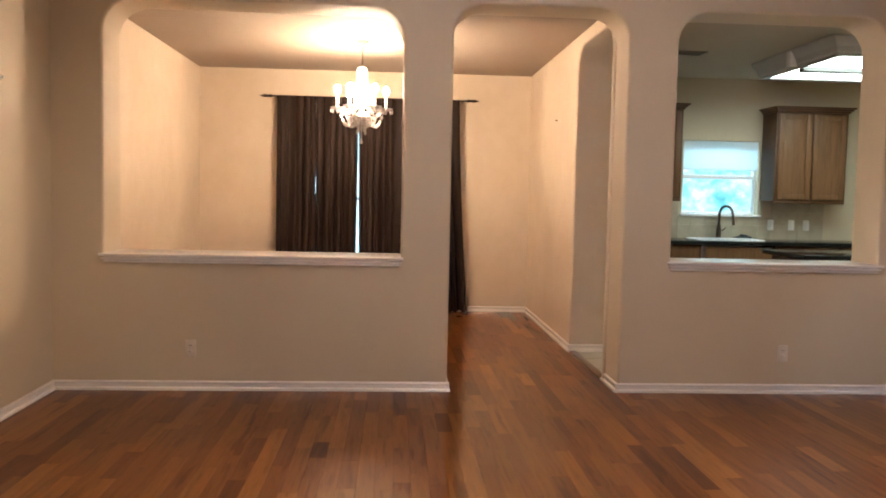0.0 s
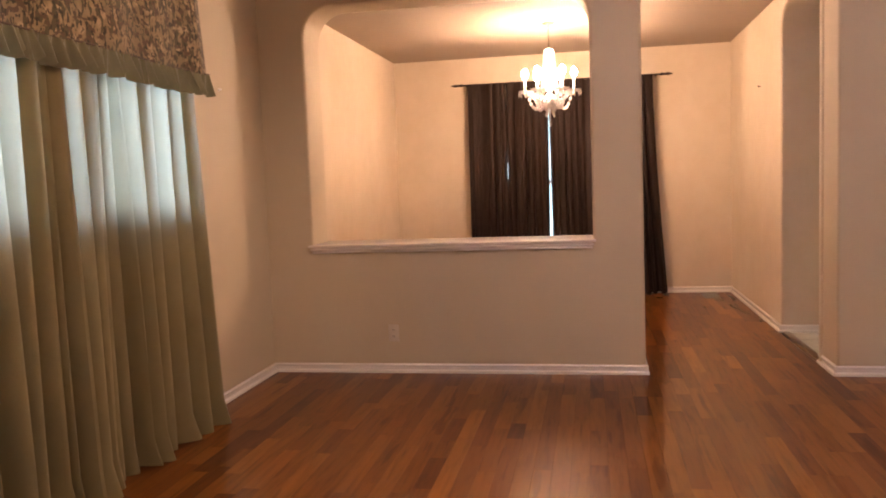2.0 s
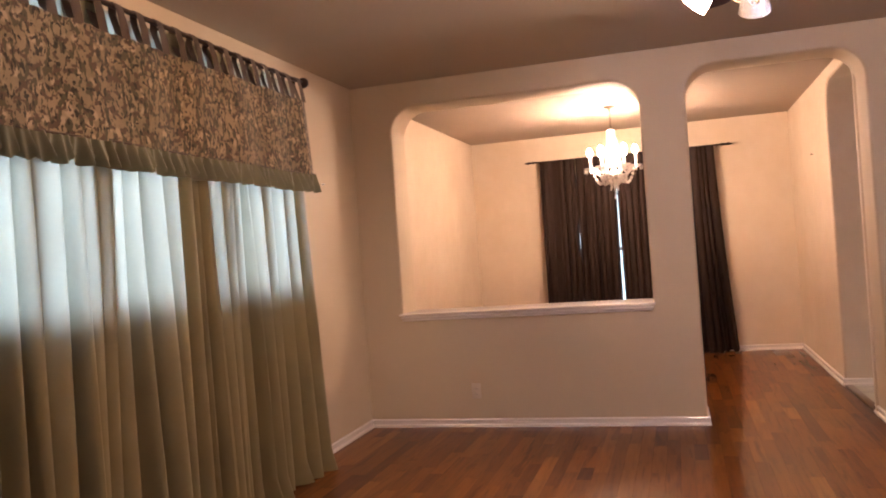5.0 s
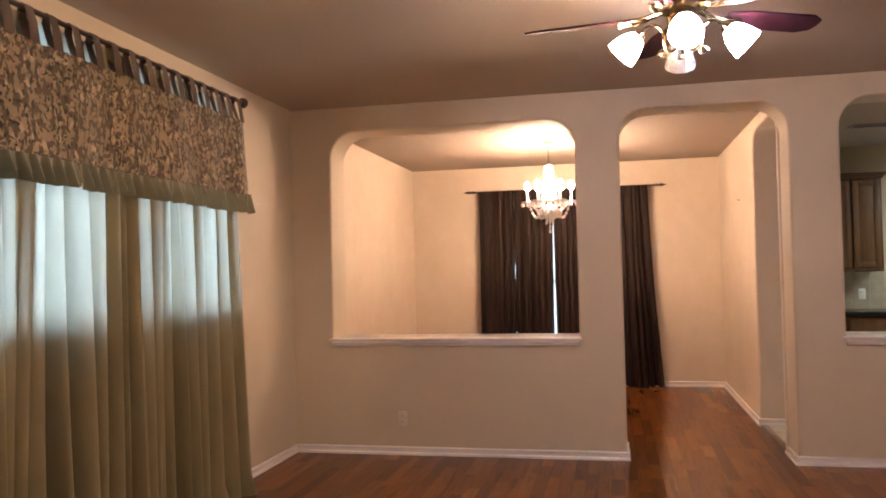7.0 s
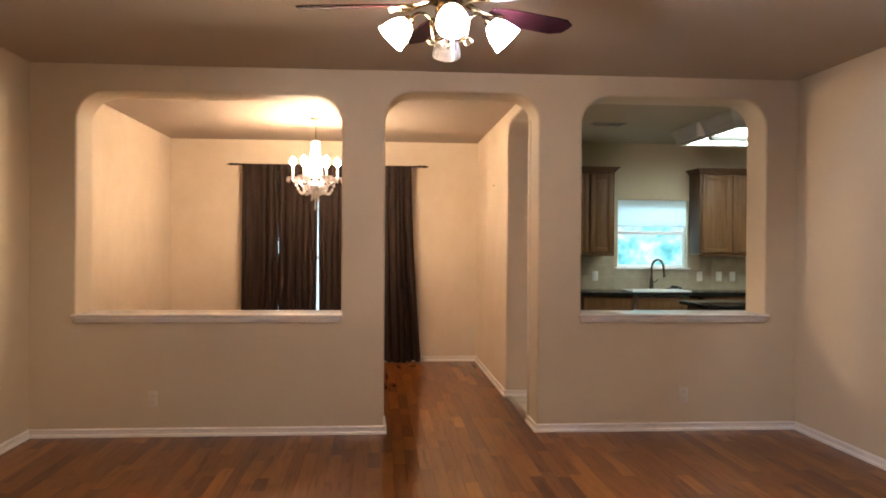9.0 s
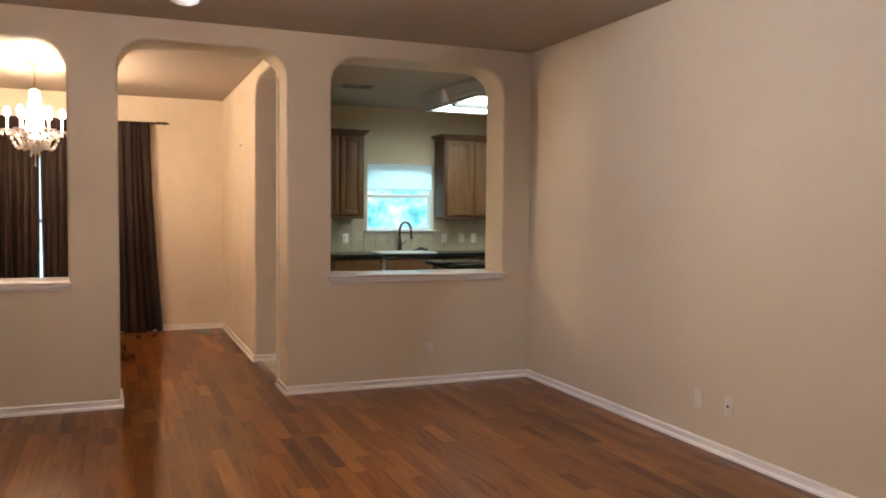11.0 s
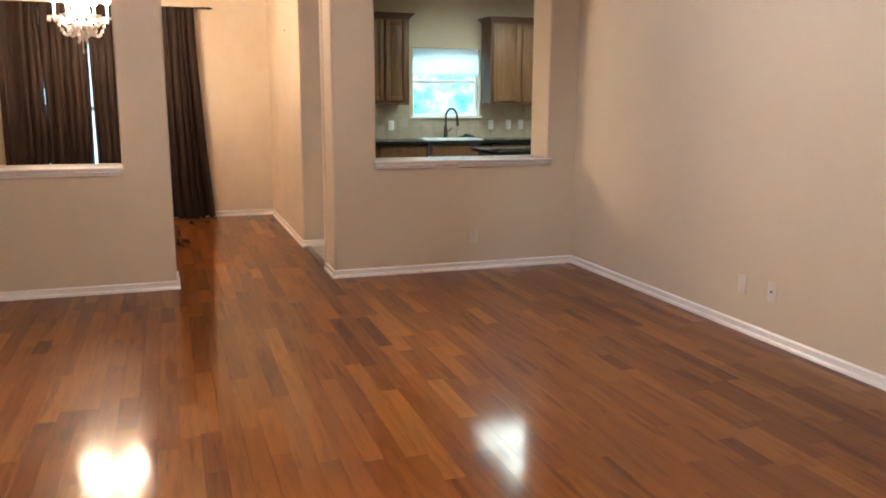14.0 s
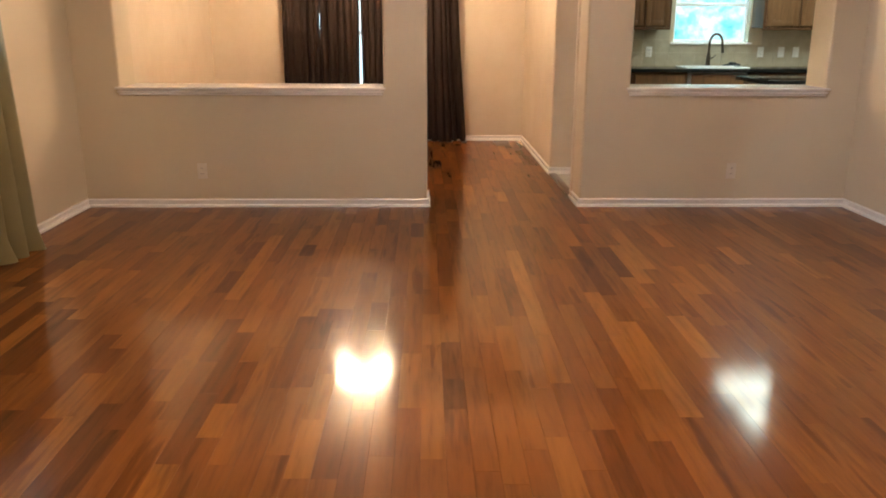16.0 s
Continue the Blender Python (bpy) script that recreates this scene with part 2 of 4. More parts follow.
def plank_wood(name, single):
    m = Mat(name, rough=0.2)
    if single:
        rnd = m.n.new("ShaderNodeObjectInfo").outputs["Random"]
    else:
        rnd = m.n.new("ShaderNodeNewGeometry").outputs["Random Per Island"]
    pos = m.coords((1, 1, 1))
    add = m.n.new("ShaderNodeVectorMath")
    add.operation = "MULTIPLY_ADD"
    comb = m.n.new("ShaderNodeCombineXYZ")
    for i in range(3):
        m.link(rnd, comb.inputs[i])
    m.link(comb.outputs[0], add.inputs[0])
    add.inputs[1].default_value = (31.0, 57.0, 19.0)
    m.link(pos, add.inputs[2])
    mp = m.node("Mapping")
    mp.inputs["Scale"].default_value = (16, 1.3, 1)
    m.link(add.outputs[0], mp.inputs["Vector"])
    v = mp.outputs["Vector"]
    tone = m.ramp(rnd, [(0.0, (0.092, 0.0250, 0.0054)), (0.08, (0.114, 0.0322, 0.0067)), (0.20, (0.142, 0.0420, 0.0082)),
                        (0.62, (0.168, 0.0525, 0.0097)), (0.84, (0.200, 0.0665, 0.0124)), (1.0, (0.250, 0.0910, 0.0180))])
    grain = m.ramp(m.noise(v, 2.2, 9, 0.62), [(0.28, (0.62, 0.58, 0.55)), (0.5, (0.95, 0.95, 0.95)), (0.75, (1.12, 1.10, 1.06))])
    c = m.mix(1.0, tone, grain, "MULTIPLY")
    mp2 = m.node("Mapping")
    mp2.inputs["Scale"].default_value = (8.0, 0.75, 1)
    m.link(add.outputs[0], mp2.inputs["Vector"])
    streak = m.ramp(m.noise(mp2.outputs["Vector"], 1.25, 3, 0.6), [(0.61, (0, 0, 0)), (0.65, (0.7, 0.7, 0.7)), (0.73, (1, 1, 1))])
    c = m.mix(streak, c, m.mix(1.0, c, (0.58, 0.50, 0.46), "MULTIPLY"))
    # dark mineral lines along the grain, here and there
    mp3 = m.node("Mapping")
    mp3.inputs["Scale"].default_value = (14.0, 0.5, 1)
    m.link(add.outputs[0], mp3.inputs["Vector"])
    line = m.ramp(m.noise(mp3.outputs["Vector"], 1.0, 4, 0.7), [(0.725, (0, 0, 0)), (0.755, (1, 1, 1))])
    c = m.mix(line, c, m.mix(1.0, c, (0.62, 0.54, 0.50), "MULTIPLY"))
    m.colour(c)
    # varnish: a sharp reflection over a hazier one
    m.bump(m.noise(v, 6, 5), 0.02, 0.0005)
    m.set("Specular IOR Level", 0.14).set("Roughness", 0.30)
    sharp = m.n.new("ShaderNodeBsdfPrincipled")
    sharp.inputs["Specular IOR Level"].default_value = 0.40
    sharp.inputs["Specular Tint"].default_value = (1.0, 0.86, 0.72, 1)
    m.link(c, sharp.inputs["Base Color"])
    m.link(m.ramp(m.noise(pos, 6, 5), [(0.3, (0.085, 0.085, 0.085)), (0.7, (0.13, 0.13, 0.13))]), sharp.inputs["Roughness"])
    both = m.node("MixShader", Fac=0.7)
    m.link(m.b.outputs[0], both.inputs[1])
    m.link(sharp.outputs[0], both.inputs[2])
    m.link(both.outputs[0], m.out.inputs["Surface"])
    return m.m


plank_single = plank_wood("plank_wood", True)
plank_many = plank_wood("plank_wood_many", False)

# ---------------------------------------------------------------- mesh helpers


def empty(name, place=(0, 0, 0), label="", category="", group="", kind=""):
    ob = new(name)
    ob.location = place
    ob.empty_display_size = 0.05
    return tagged(ob, label, category, group, kind)


def finish(bm, name, material, smooth=True):
    me = bpy.data.meshes.new(name)
    bmesh.ops.recalc_face_normals(bm, faces=bm.faces)
    bm.to_mesh(me)
    bm.free()
    if smooth:
        me.polygons.foreach_set("use_smooth", [True] * len(me.polygons))
        me.set_sharp_from_angle(angle=radians(35))
    me.materials.append(material)
    return me


def part(name, bm, material, parent=None, label="", smooth=True):
    ob = new(name, finish(bm, name, material, smooth))
    if parent:
        ob.parent = parent
    return tagged(ob, label)


def thing(name, bm, material, label, category, group="", kind="", smooth=True):
    return tagged(part(name, bm, material, None, "", smooth), label, category, group, kind)


def box(bm, x0, x1, y0, y1, z0, z1, bevel=0.0, seg=2):
    r = bmesh.ops.create_cube(bm, size=1.0, matrix=Matrix.LocRotScale(((x0 + x1) / 2, (y0 + y1) / 2, (z0 + z1) / 2), None, (abs(x1 - x0), abs(y1 - y0), abs(z1 - z0))))
    if bevel:
        es = list({e for v in r["verts"] for e in v.link_edges})
        bmesh.ops.bevel(bm, geom=es, offset=bevel, segments=seg, affect="EDGES", profile=0.5)
    return bm


def boxed(*a, **k):
    return box(bmesh.new(), *a, **k)


def lathe(bm, rings, seg=20, m=None, close=True):
    """Turn a profile of (radius, height) about z, then move it by m."""
    m = m or Matrix.Identity(4)
    rows = []
    for r, z in rings:
        rows.append([bm.verts.new(m @ Vector((r * math.cos(2 * math.pi * i / seg), r * math.sin(2 * math.pi * i / seg), z))) for i in range(seg)])
    for a, b in zip(rows, rows[1:]):
        for i in range(seg):
            bm.faces.new((a[i], a[(i + 1) % seg], b[(i + 1) % seg], b[i]))
    if close:
        for row in (rows[0], rows[-1]):
            bm.faces.new(row)
    return bm


def tube(bm, pts, radius, seg=8):
    """A round bar along points; radius may be a list."""
    pts = [Vector(p) for p in pts]
    rad = radius if isinstance(radius, (list, tuple)) else [radius] * len(pts)
    rows, side = [], None
    for i, p in enumerate(pts):
        d = (pts[min(i + 1, len(pts) - 1)] - pts[max(i - 1, 0)]).normalized()
        if side is None:
            side = d.orthogonal().normalized()
        side = (side - d * side.dot(d)).normalized()
        up = d.cross(side)
        rows.append([bm.verts.new(p + (side * math.cos(a) + up * math.sin(a)) * rad[i]) for a in (2 * math.pi * k / seg for k in range(seg))])
    for a, b in zip(rows, rows[1:]):
        for k in range(seg):
            bm.faces.new((a[k], a[(k + 1) % seg], b[(k + 1) % seg], b[k]))
    bm.faces.new(rows[0])
    bm.faces.new(rows[-1])
    return bm


def ball(bm, place, r, sx=1, sz=1, u=10, v=7):
    bmesh.ops.create_uvsphere(bm, u_segments=u, v_segments=v, radius=r, matrix=Matrix.LocRotScale(place, None, (sx, sx, sz)))
    return bm


def rounded_top(x0, x1, z0, z1, r, n=8):
    """Outline of an opening with a level head and two rounded upper corners."""
    pts = [(x0, z0), (x1, z0)]
    pts += [(x1 - r + r * math.cos(a), z1 - r + r * math.sin(a)) for a in (math.pi / 2 * k / n for k in range(n + 1))]
    pts += [(x0 + r - r * math.sin(a), z1 - r + r * math.cos(a)) for a in (math.pi / 2 * k / n for k in range(n + 1))]
    return pts


def slab(name, outlines, thick, m, bull=0.018, label="", paint=None):
    """A wall cut from outlines in its own plane, with rounded arrises. m puts the plane (u, v) and its depth into the world."""
    cu = bpy.data.curves.new(name, "CURVE")
    cu.dimensions, cu.fill_mode = "2D", "BOTH"
    cu.extrude, cu.bevel_depth, cu.bevel_resolution, cu.offset = thick / 2 - bull, bull, 3, -bull
    for pts in outlines:
        sp = cu.splines.new("POLY")
        sp.points.add(len(pts) - 1)
        for p, (u, v) in zip(sp.points, pts):
            p.co = (u, v, 0, 1)
        sp.use_cyclic_u = True
    tmp = bpy.data.objects.new("tmp", cu)
    scene.collection.objects.link(tmp)
    bpy.context.view_layer.update()
    me = bpy.data.meshes.new_from_object(tmp.evaluated_get(bpy.context.evaluated_depsgraph_get()))
    bpy.data.objects.remove(tmp)
    me.transform(m)
    me.name = name
    me.polygons.foreach_set("use_smooth", [True] * len(me.polygons))
    me.set_sharp_from_angle(angle=radians(30))
    me.materials.clear()
    me.materials.append(paint or wall_paint)
    return tagged(new(name, me), label or "warm beige painted plaster wall", "wall", "", "structure")


def facing_y(y_mid):
    """Plane (u, v) -> (x, z), depth along y."""
    return Matrix.Translation((0, y_mid, 0)) @ Matrix(((1, 0, 0, 0), (0, 0, -1, 0), (0, 1, 0, 0), (0, 0, 0, 1)))


def facing_x(x_mid):
    """Plane (u, v) -> (y, z), depth along x."""
    return Matrix.Translation((x_mid, 0, 0)) @ Matrix(((0, 0, 1, 0), (1, 0, 0, 0), (0, 1, 0, 0), (0, 0, 0, 1)))


# ---------------------------------------------------------------- structure
XL, XR = -2.562, 3.200          # living room side walls
DL, DF = -2.505, 3.71           # dining room: side wall and far wall
KB, KR = 3.445, 5.3              # kitchen: far wall and side wall
BACK = -7.25
H, H2 = 2.714, 2.655            # ceilings
T = 0.33                        # thick dividing walls
HEAD, HEAD_D = 2.556, 2.518     # heads of the openings; the dining pass-through is a little lower
PX = 1.16                       # dining side of the wall to the kitchen
SILL = 0.872

outer = [(-2.62, -0.06), (0.0, -0.06), (0.0, HEAD - 0.2)]
outer += [(0.2 - 0.2 * math.cos(a), HEAD - 0.2 + 0.2 * math.sin(a)) for a in (math.pi / 2 * k / 8 for k in range(1, 9))]
outer += [(PX - 0.2 + 0.2 * math.sin(a), HEAD - 0.2 + 0.2 * math.cos(a)) for a in (math.pi / 2 * k / 8 for k in range(9))]
outer += [(PX, -0.06), (3.26, -0.06), (3.26, 2.80), (-2.62, 2.80)]
slab("wall_dividing", [outer, rounded_top(-2.235, -0.322, SILL, HEAD_D, 0.21), rounded_top(1.497, 2.945, SILL, HEAD, 0.21)], T, facing_y(T / 2), label="warm beige plaster wall with doorway and pass-through openings")

W = [(0.30, -0.06), (0.36, -0.06), (0.36, HEAD - 0.2)]
W += [(0.56 - 0.2 * math.cos(a), HEAD - 0.2 + 0.2 * math.sin(a)) for a in (math.pi / 2 * k / 8 for k in range(1, 9))]
W += [(1.22 + 0.2 * math.sin(a), HEAD - 0.2 + 0.2 * math.cos(a)) for a in (math.pi / 2 * k / 8 for k in range(9))]
W += [(1.42, -0.06), (3.76, -0.06), (3.76, 2.80), (0.30, 2.80)]
slab("wall_dining_kitchen", [W], 0.31, facing_x(1.145 + 0.155), label="warm beige plaster wall with rounded archway to kitchen", paint=dining_paint)

WIN_A, WIN_B = (-3.98, -2.52), (-2.31, -1.26)
slab("wall_living_window", [[(BACK - 0.1, -0.06), (0.05, -0.06), (0.05, 2.80), (BACK - 0.1, 2.80)]] + [[(a, 1.21), (b, 1.21), (b, 2.475), (a, 2.475)] for a, b in (WIN_A, WIN_B)],
     0.16, facing_x(XL - 0.08), bull=0.006)
slab("wall_living_side", [[(BACK - 0.1, -0.06), (0.05, -0.06), (0.05, 2.80), (BACK - 0.1, 2.80)]], 0.14, facing_x(XR + 0.07), bull=0.006)
slab("wall_living_back", [[(-2.62, -0.06), (3.26, -0.06), (3.26, 2.80), (-2.62, 2.80)]], 0.14, facing_y(BACK - 0.07), bull=0.006)
slab("wall_dining_side", [[(T - 0.02, -0.06), (3.76, -0.06), (3.76, 2.80), (T - 0.02, 2.80)]], 0.14, facing_x(DL - 0.07), bull=0.006, label="colour-washed golden beige plaster wall", paint=dining_paint)
DW = (-1.45, -0.10, 0.35, 2.15)
slab("wall_dining_far", [[(-2.60, -0.06), (1.30, -0.06), (1.30, 2.80), (-2.60, 2.80)], [(DW[0], DW[2]), (DW[1], DW[2]), (DW[1], DW[3]), (DW[0], DW[3])]],
     0.16, facing_y(DF + 0.08), bull=0.006, label="colour-washed golden beige plaster wall behind brown curtains", paint=dining_paint)
KW = (2.82, 3.68, 1.16, 1.975)
slab("wall_kitchen_far", [[(1.40, -0.06), (KR + 0.1, -0.06), (KR + 0.1, 2.80), (1.40, 2.80)], [(KW[0], KW[2]), (KW[1], KW[2]), (KW[1], KW[3]), (KW[0], KW[3])]],
     0.16, facing_y(KB + 0.08), bull=0.006)
slab("wall_kitchen_side", [[(0.0, -0.06), (3.6, -0.06), (3.6, 2.80), (0.0, 2.80)]], 0.14, facing_x(KR + 0.07), bull=0.006)
slab("wall_kitchen_front", [[(3.2, -0.06), (KR + 0.1, -0.06), (KR + 0.1, 2.80), (3.2, 2.80)]], 0.14, facing_y(0.25), bull=0.006)


def ceiling(name, x0, x1, y0, y1, z, label, paint=ceiling_paint):
    thing(name, boxed(x0, x1, y0, y1, z, z + 0.05), paint, label, "ceiling", kind="structure")


ceiling("ceiling_living", -2.66, 3.30, BACK - 0.1, 0.02, H, "flat beige textured ceiling of living room")
# the dining ceiling's darker colour stands in for weaker chandelier light
ceiling("ceiling_dining", -2.62, 1.30, T - 0.02, 3.80, H2, "flat beige textured ceiling of dining room", dining_ceiling_dimmed)
ceiling("ceiling_kitchen", 1.30, KR + 0.1, T - 0.02, 3.55, H2, "flat grey-beige textured ceiling of kitchen")


def base_run(ax, fixed, a, b, side):
    """Stepped white skirting along one wall. ax: the axis it runs along; side: the way its face looks."""
    bm = bmesh.new()
    prof = [(0, 0.0), (0.022, 0.0), (0.022, 0.010), (0.019, 0.016), (0.012, 0.020), (0.006, 0.021), (0.006, 0.043), (0.013, 0.046), (0.015, 0.051), (0.012, 0.057), (0.005, 0.061), (0, 0.062)]
    rows = []
    for s in (a, b):
        row = []
        for d, z in prof:
            p = (s, fixed + side * d, z) if ax == "x" else (fixed + side * d, s, z)
            row.append(bm.verts.new(p))
        rows.append(row)
    n = len(prof)
    for i in range(n):
        bm.faces.new((rows[0][i], rows[0][(i + 1) % n], rows[1][(i + 1) % n], rows[1][i]))
    bm.faces.new(rows[0])
    bm.faces.new(rows[1])
    thing("baseboard", bm, trim_white, "stepped white painted wooden baseboard", "baseboard", kind="structure", smooth=False)


base_run("x", 0.0, XL, 0.015, -1)
base_run("x", 0.0, PX - 0.015, XR, -1)
base_run("y", 0.0, -0.015, T, 1)
base_run("y", PX, -0.015, 0.372, -1)
base_run("y", XL, BACK, 0, 1)
base_run("y", XR, BACK, 0, -1)
base_run("x", BACK, XL, XR, 1)
base_run("x", DF, DL, 1.145, -1)
base_run("y", DL, T, DF, 1)
base_run("y", 1.145, 1.405, DF, -1)
base_run("x", 1.42, 1.130, 1.455, -1)
base_run("x", 0.36, 1.155, 1.455, 1)
base_run("x", T, DL, 0.015, 1)


def window_ledge(x0, x1):
    """White stool over a stepped apron, running through the thick wall."""
    led = empty("ledge", (0, 0, 0), "white painted wooden ledge capping the pass-through opening", "ledge", kind="structure")
    part("board", boxed(x0, x1, -0.046, T + 0.046, SILL + 0.005, SILL + 0.022, bevel=0.004), trim_white, led)
    for side in (0, 1):
        def strip(reach, z0, z1, inset, bevel):
            y0, y1 = (-reach, -0.001) if side == 0 else (T + 0.001, T + reach)
            return boxed(x0 + inset, x1 - inset, y0, y1, SILL + z0, SILL + z1, bevel=bevel)
        part("cove", strip(0.016, -0.003, 0.004, 0.026, 0.001), trim_white, led)
        part("apron", strip(0.034, -0.018, -0.004, 0.012, 0.003), trim_white, led)
        part("cove", strip(0.013, -0.024, -0.019, 0.028, 0.001), trim_white, led)
        part("moulding", strip(0.024, -0.036, -0.025, 0.02, 0.003), trim_white, led)


window_ledge(-2.258, -0.305)
window_ledge(1.470, 2.968)

# wooden edging between boards and kitchen tile
thing("trim_threshold", boxed(1.145, 1.205, 0.375, 1.405, -0.012, 0.010, bevel=0.004), strip_wood, "dark wooden threshold strip between boards and tile", "threshold", kind="structure")


def sash_window(name, ax, fixed, a, b, z0, z1, out, rail, label, blind=None, w=0.045):
    """Vinyl window in an opening: frame, meeting rail, panes. ax: axis along the wall; out: which way is outside."""
    win = empty(name, (0, 0, 0), label, "window", kind="structure")

    def bar(nm, s0, s1, u0, u1, d0, d1, mat, bev=0.004):
        lo, hi = sorted((fixed + out * d0, fixed + out * d1))
        bm = boxed(s0, s1, lo, hi, u0, u1, bevel=bev) if ax == "x" else boxed(lo, hi, s0, s1, u0, u1, bevel=bev)
        return part(nm, bm, mat, win)

    bar("frame", a, a + w, z0, z1, 0.07, 0.13, vinyl)
    bar("frame", b - w, b, z0, z1, 0.07, 0.13, vinyl)
    bar("frame", a + w, b - w, z0, z0 + w, 0.07, 0.13, vinyl)
    bar("frame", a + w, b - w, z1 - w, z1, 0.07, 0.13, vinyl)
    bar("rail", a + w, b - w, rail - 0.022, rail + 0.022, 0.075, 0.12, vinyl)
    for u0, u1 in ((z0 + w, rail - 0.022), (rail + 0.022, z1 - w)):
        pane = bar("pane", a + w, b - w, u0, u1, 0.096, 0.100, glass, 0)
        pane.visible_shadow = False
    if blind:
        bar("blind", a + 0.008, b - 0.008, blind, z1 - 0.004, 0.022, 0.028, blind_cloth, 0)
        bar("hem_bar", a + 0.008, b - 0.008, blind - 0.014, blind, 0.017, 0.033, blind_cloth, 0.004)
    return win


sash_window("window_1", "y", XL, WIN_A[0], WIN_A[1], 1.21, 2.475, -1, 1.84, "white vinyl window behind sage curtains")
sash_window("window_2", "y", XL, WIN_B[0], WIN_B[1], 1.21, 2.475, -1, 1.84, "white vinyl window behind sage curtains")
sash_window("window_3", "x", DF, DW[0], DW[1], DW[2], DW[3], 1, 1.25, "white vinyl window behind closed brown curtains")
kw = sash_window("window_4", "x", KB, KW[0], KW[1], KW[2], KW[3], 1, 1.578, "white vinyl window over sink with lowered white blind", blind=1.665, w=0.030)
part("window_sill", boxed(KW[0] - 0.03, KW[1] + 0.03, KB - 0.05, KB + 0.07, KW[2] - 0.022, KW[2] + 0.002, bevel=0.005), trim_white, kw)


def backdrop(name, bm, stops, strength, scale, label):
    m = Mat(name, (0, 0, 0), 1.0)
    v = m.coords((1, 1, 1))
    c = m.ramp(m.noise(v, scale, 5, 0.6), stops)
    m.link(c, m.b.inputs["Emission Color"])
    m.set("Emission Strength", strength).set("Specular IOR Level", 0.0)
    thing("backdrop", bm, m.m, label, "backdrop", kind="structure")


backdrop("garden_glow", boxed(-1.0, 8.5, 7.0, 7.02, -0.5, 4.5), [(0.34, (0.10, 0.48, 0.50)), (0.46, (0.22, 0.74, 0.80)), (0.55, (0.42, 0.90, 1.0)), (0.66, (0.80, 1.0, 1.0))], 1.0, 3.2, "bright sunlit bluish-green garden foliage")
backdrop("side_glow", boxed(-5.5, -5.48, -8.5, 3.0, -0.5, 5.0), [(0.35, (0.42, 0.58, 0.68)), (0.65, (0.75, 0.92, 1.0))], 1.6, 0.8, "pale blue daylight haze outside side windows")
backdrop("far_glow", boxed(-6.0, -1.05, 7.0, 7.02, -0.5, 4.5), [(0.35, (0.35, 0.55, 0.75)), (0.65, (0.6, 0.85, 1.0))], 1.5, 0.9, "pale blue daylight outside dining window")
thing("ground", boxed(-30, 30, -30, 30, -0.40, -0.35), Mat("soil", (0.10, 0.11, 0.05), 0.9).vary((0.10, 0.11, 0.05), 0.4, 0.6, 20).m, "mown lawn around the house", "ground", kind="structure")

# ---------------------------------------------------------------- living room curtains


def drape(name, mat, parent, base_x, side, a0, a1, b0, b1, top, bottom, folds, depth, seed, axis="y", puddle=0.0, label="", lap=0.34, slit=0.0):
    """A hanging cloth. It spans a0..a1 at the top and b0..b1 at the hem, with folds that wander and deepen on the way down."""
    rng = random.Random(seed)
    nu, nv = folds * 26, 36
    ph = [rng.uniform(0, 6.28) for _ in range(6)]
    amp = [rng.uniform(0.45, 1.35) for _ in range(folds + 2)]
    wid = [rng.uniform(0.5, 1.6) for _ in range(folds)]
    crease = [rng.uniform(0.32, 0.9) for _ in range(folds)]
    laps = [rng.uniform(0.2, 1.9) for _ in range(folds + 1)]
    cum = [0.0]
    for w in wid:
        cum.append(cum[-1] + w)
    cum = [c / cum[-1] for c in cum]
    bm = bmesh.new()
    rows = []

    def z_at(v):
        return top + (bottom - top) * v
    for j in range(nv + 1):
        v = j / nv
        row = []
        for i in range(nu + 1):
            u = i / nu
            k = min(folds - 1, next((q for q in range(folds) if u <= cum[q + 1]), folds - 1))
            f = (u - cum[k]) / (cum[k + 1] - cum[k])
            am = amp[k] * (1 - f) + amp[k + 1] * f
            deep = min(depth * am * (0.45 + 0.75 * v), 0.045 + 0.130 * v) - 0.028 * v
            drift = 0.10 * math.sin(2.2 * v + ph[0] + 5 * u) * v
            wave = (0.5 - 0.5 * math.cos(2 * math.pi * (f + drift))) ** (crease[k] * (0.8 + 2.4 * v))
            lp = laps[k] * (1 - f) + laps[k + 1] * f
            d = deep * wave + 0.014 * math.sin(17 * u + ph[1] + 3 * v) + 0.008 * math.sin(38 * u + ph[2] - 2 * v) + 0.004 * math.sin(61 * u + ph[4]) * (0.3 + v)
            d += 0.020 * v * v * max(0.0, 1 - abs(u - 0.97) * 9)
            s_top, s_bot = a0 + (a1 - a0) * u, b0 + (b1 - b0) * u
            vv = v ** 1.4
            s = s_top * (1 - vv) + s_bot * vv - lap * lp * (1.0 - 0.5 * v) * abs(a1 - a0) / folds * math.sin(2 * math.pi * (f + drift)) * min(1, u * 12, (1 - u) * 12)
            if slit:
                s += slit * max(0.0, u - 0.85) / 0.15 * math.sin(z_at(v) * 7.5 + 0.6)
            z = top + (bottom - top) * v
            if j == nv:
                z += 0.010 * math.sin(9 * u + ph[3]) + 0.006 * math.sin(41 * u + ph[5])
                z = max(z, 0.004)
            if puddle and v > 0.95:
                d += puddle * (v - 0.95) / 0.05 * (0.5 + 0.5 * math.sin(23 * u + ph[5]))
            q = base_x + side * d
            row.append(bm.verts.new((q, s, z) if axis == "y" else (s, q, z)))
        rows.append(row)
    for r0, r1 in zip(rows, rows[1:]):
        for i in range(nu):
            bm.faces.new((r0[i], r0[i + 1], r1[i + 1], r1[i]))
    return part(name, bm, mat, parent, label)


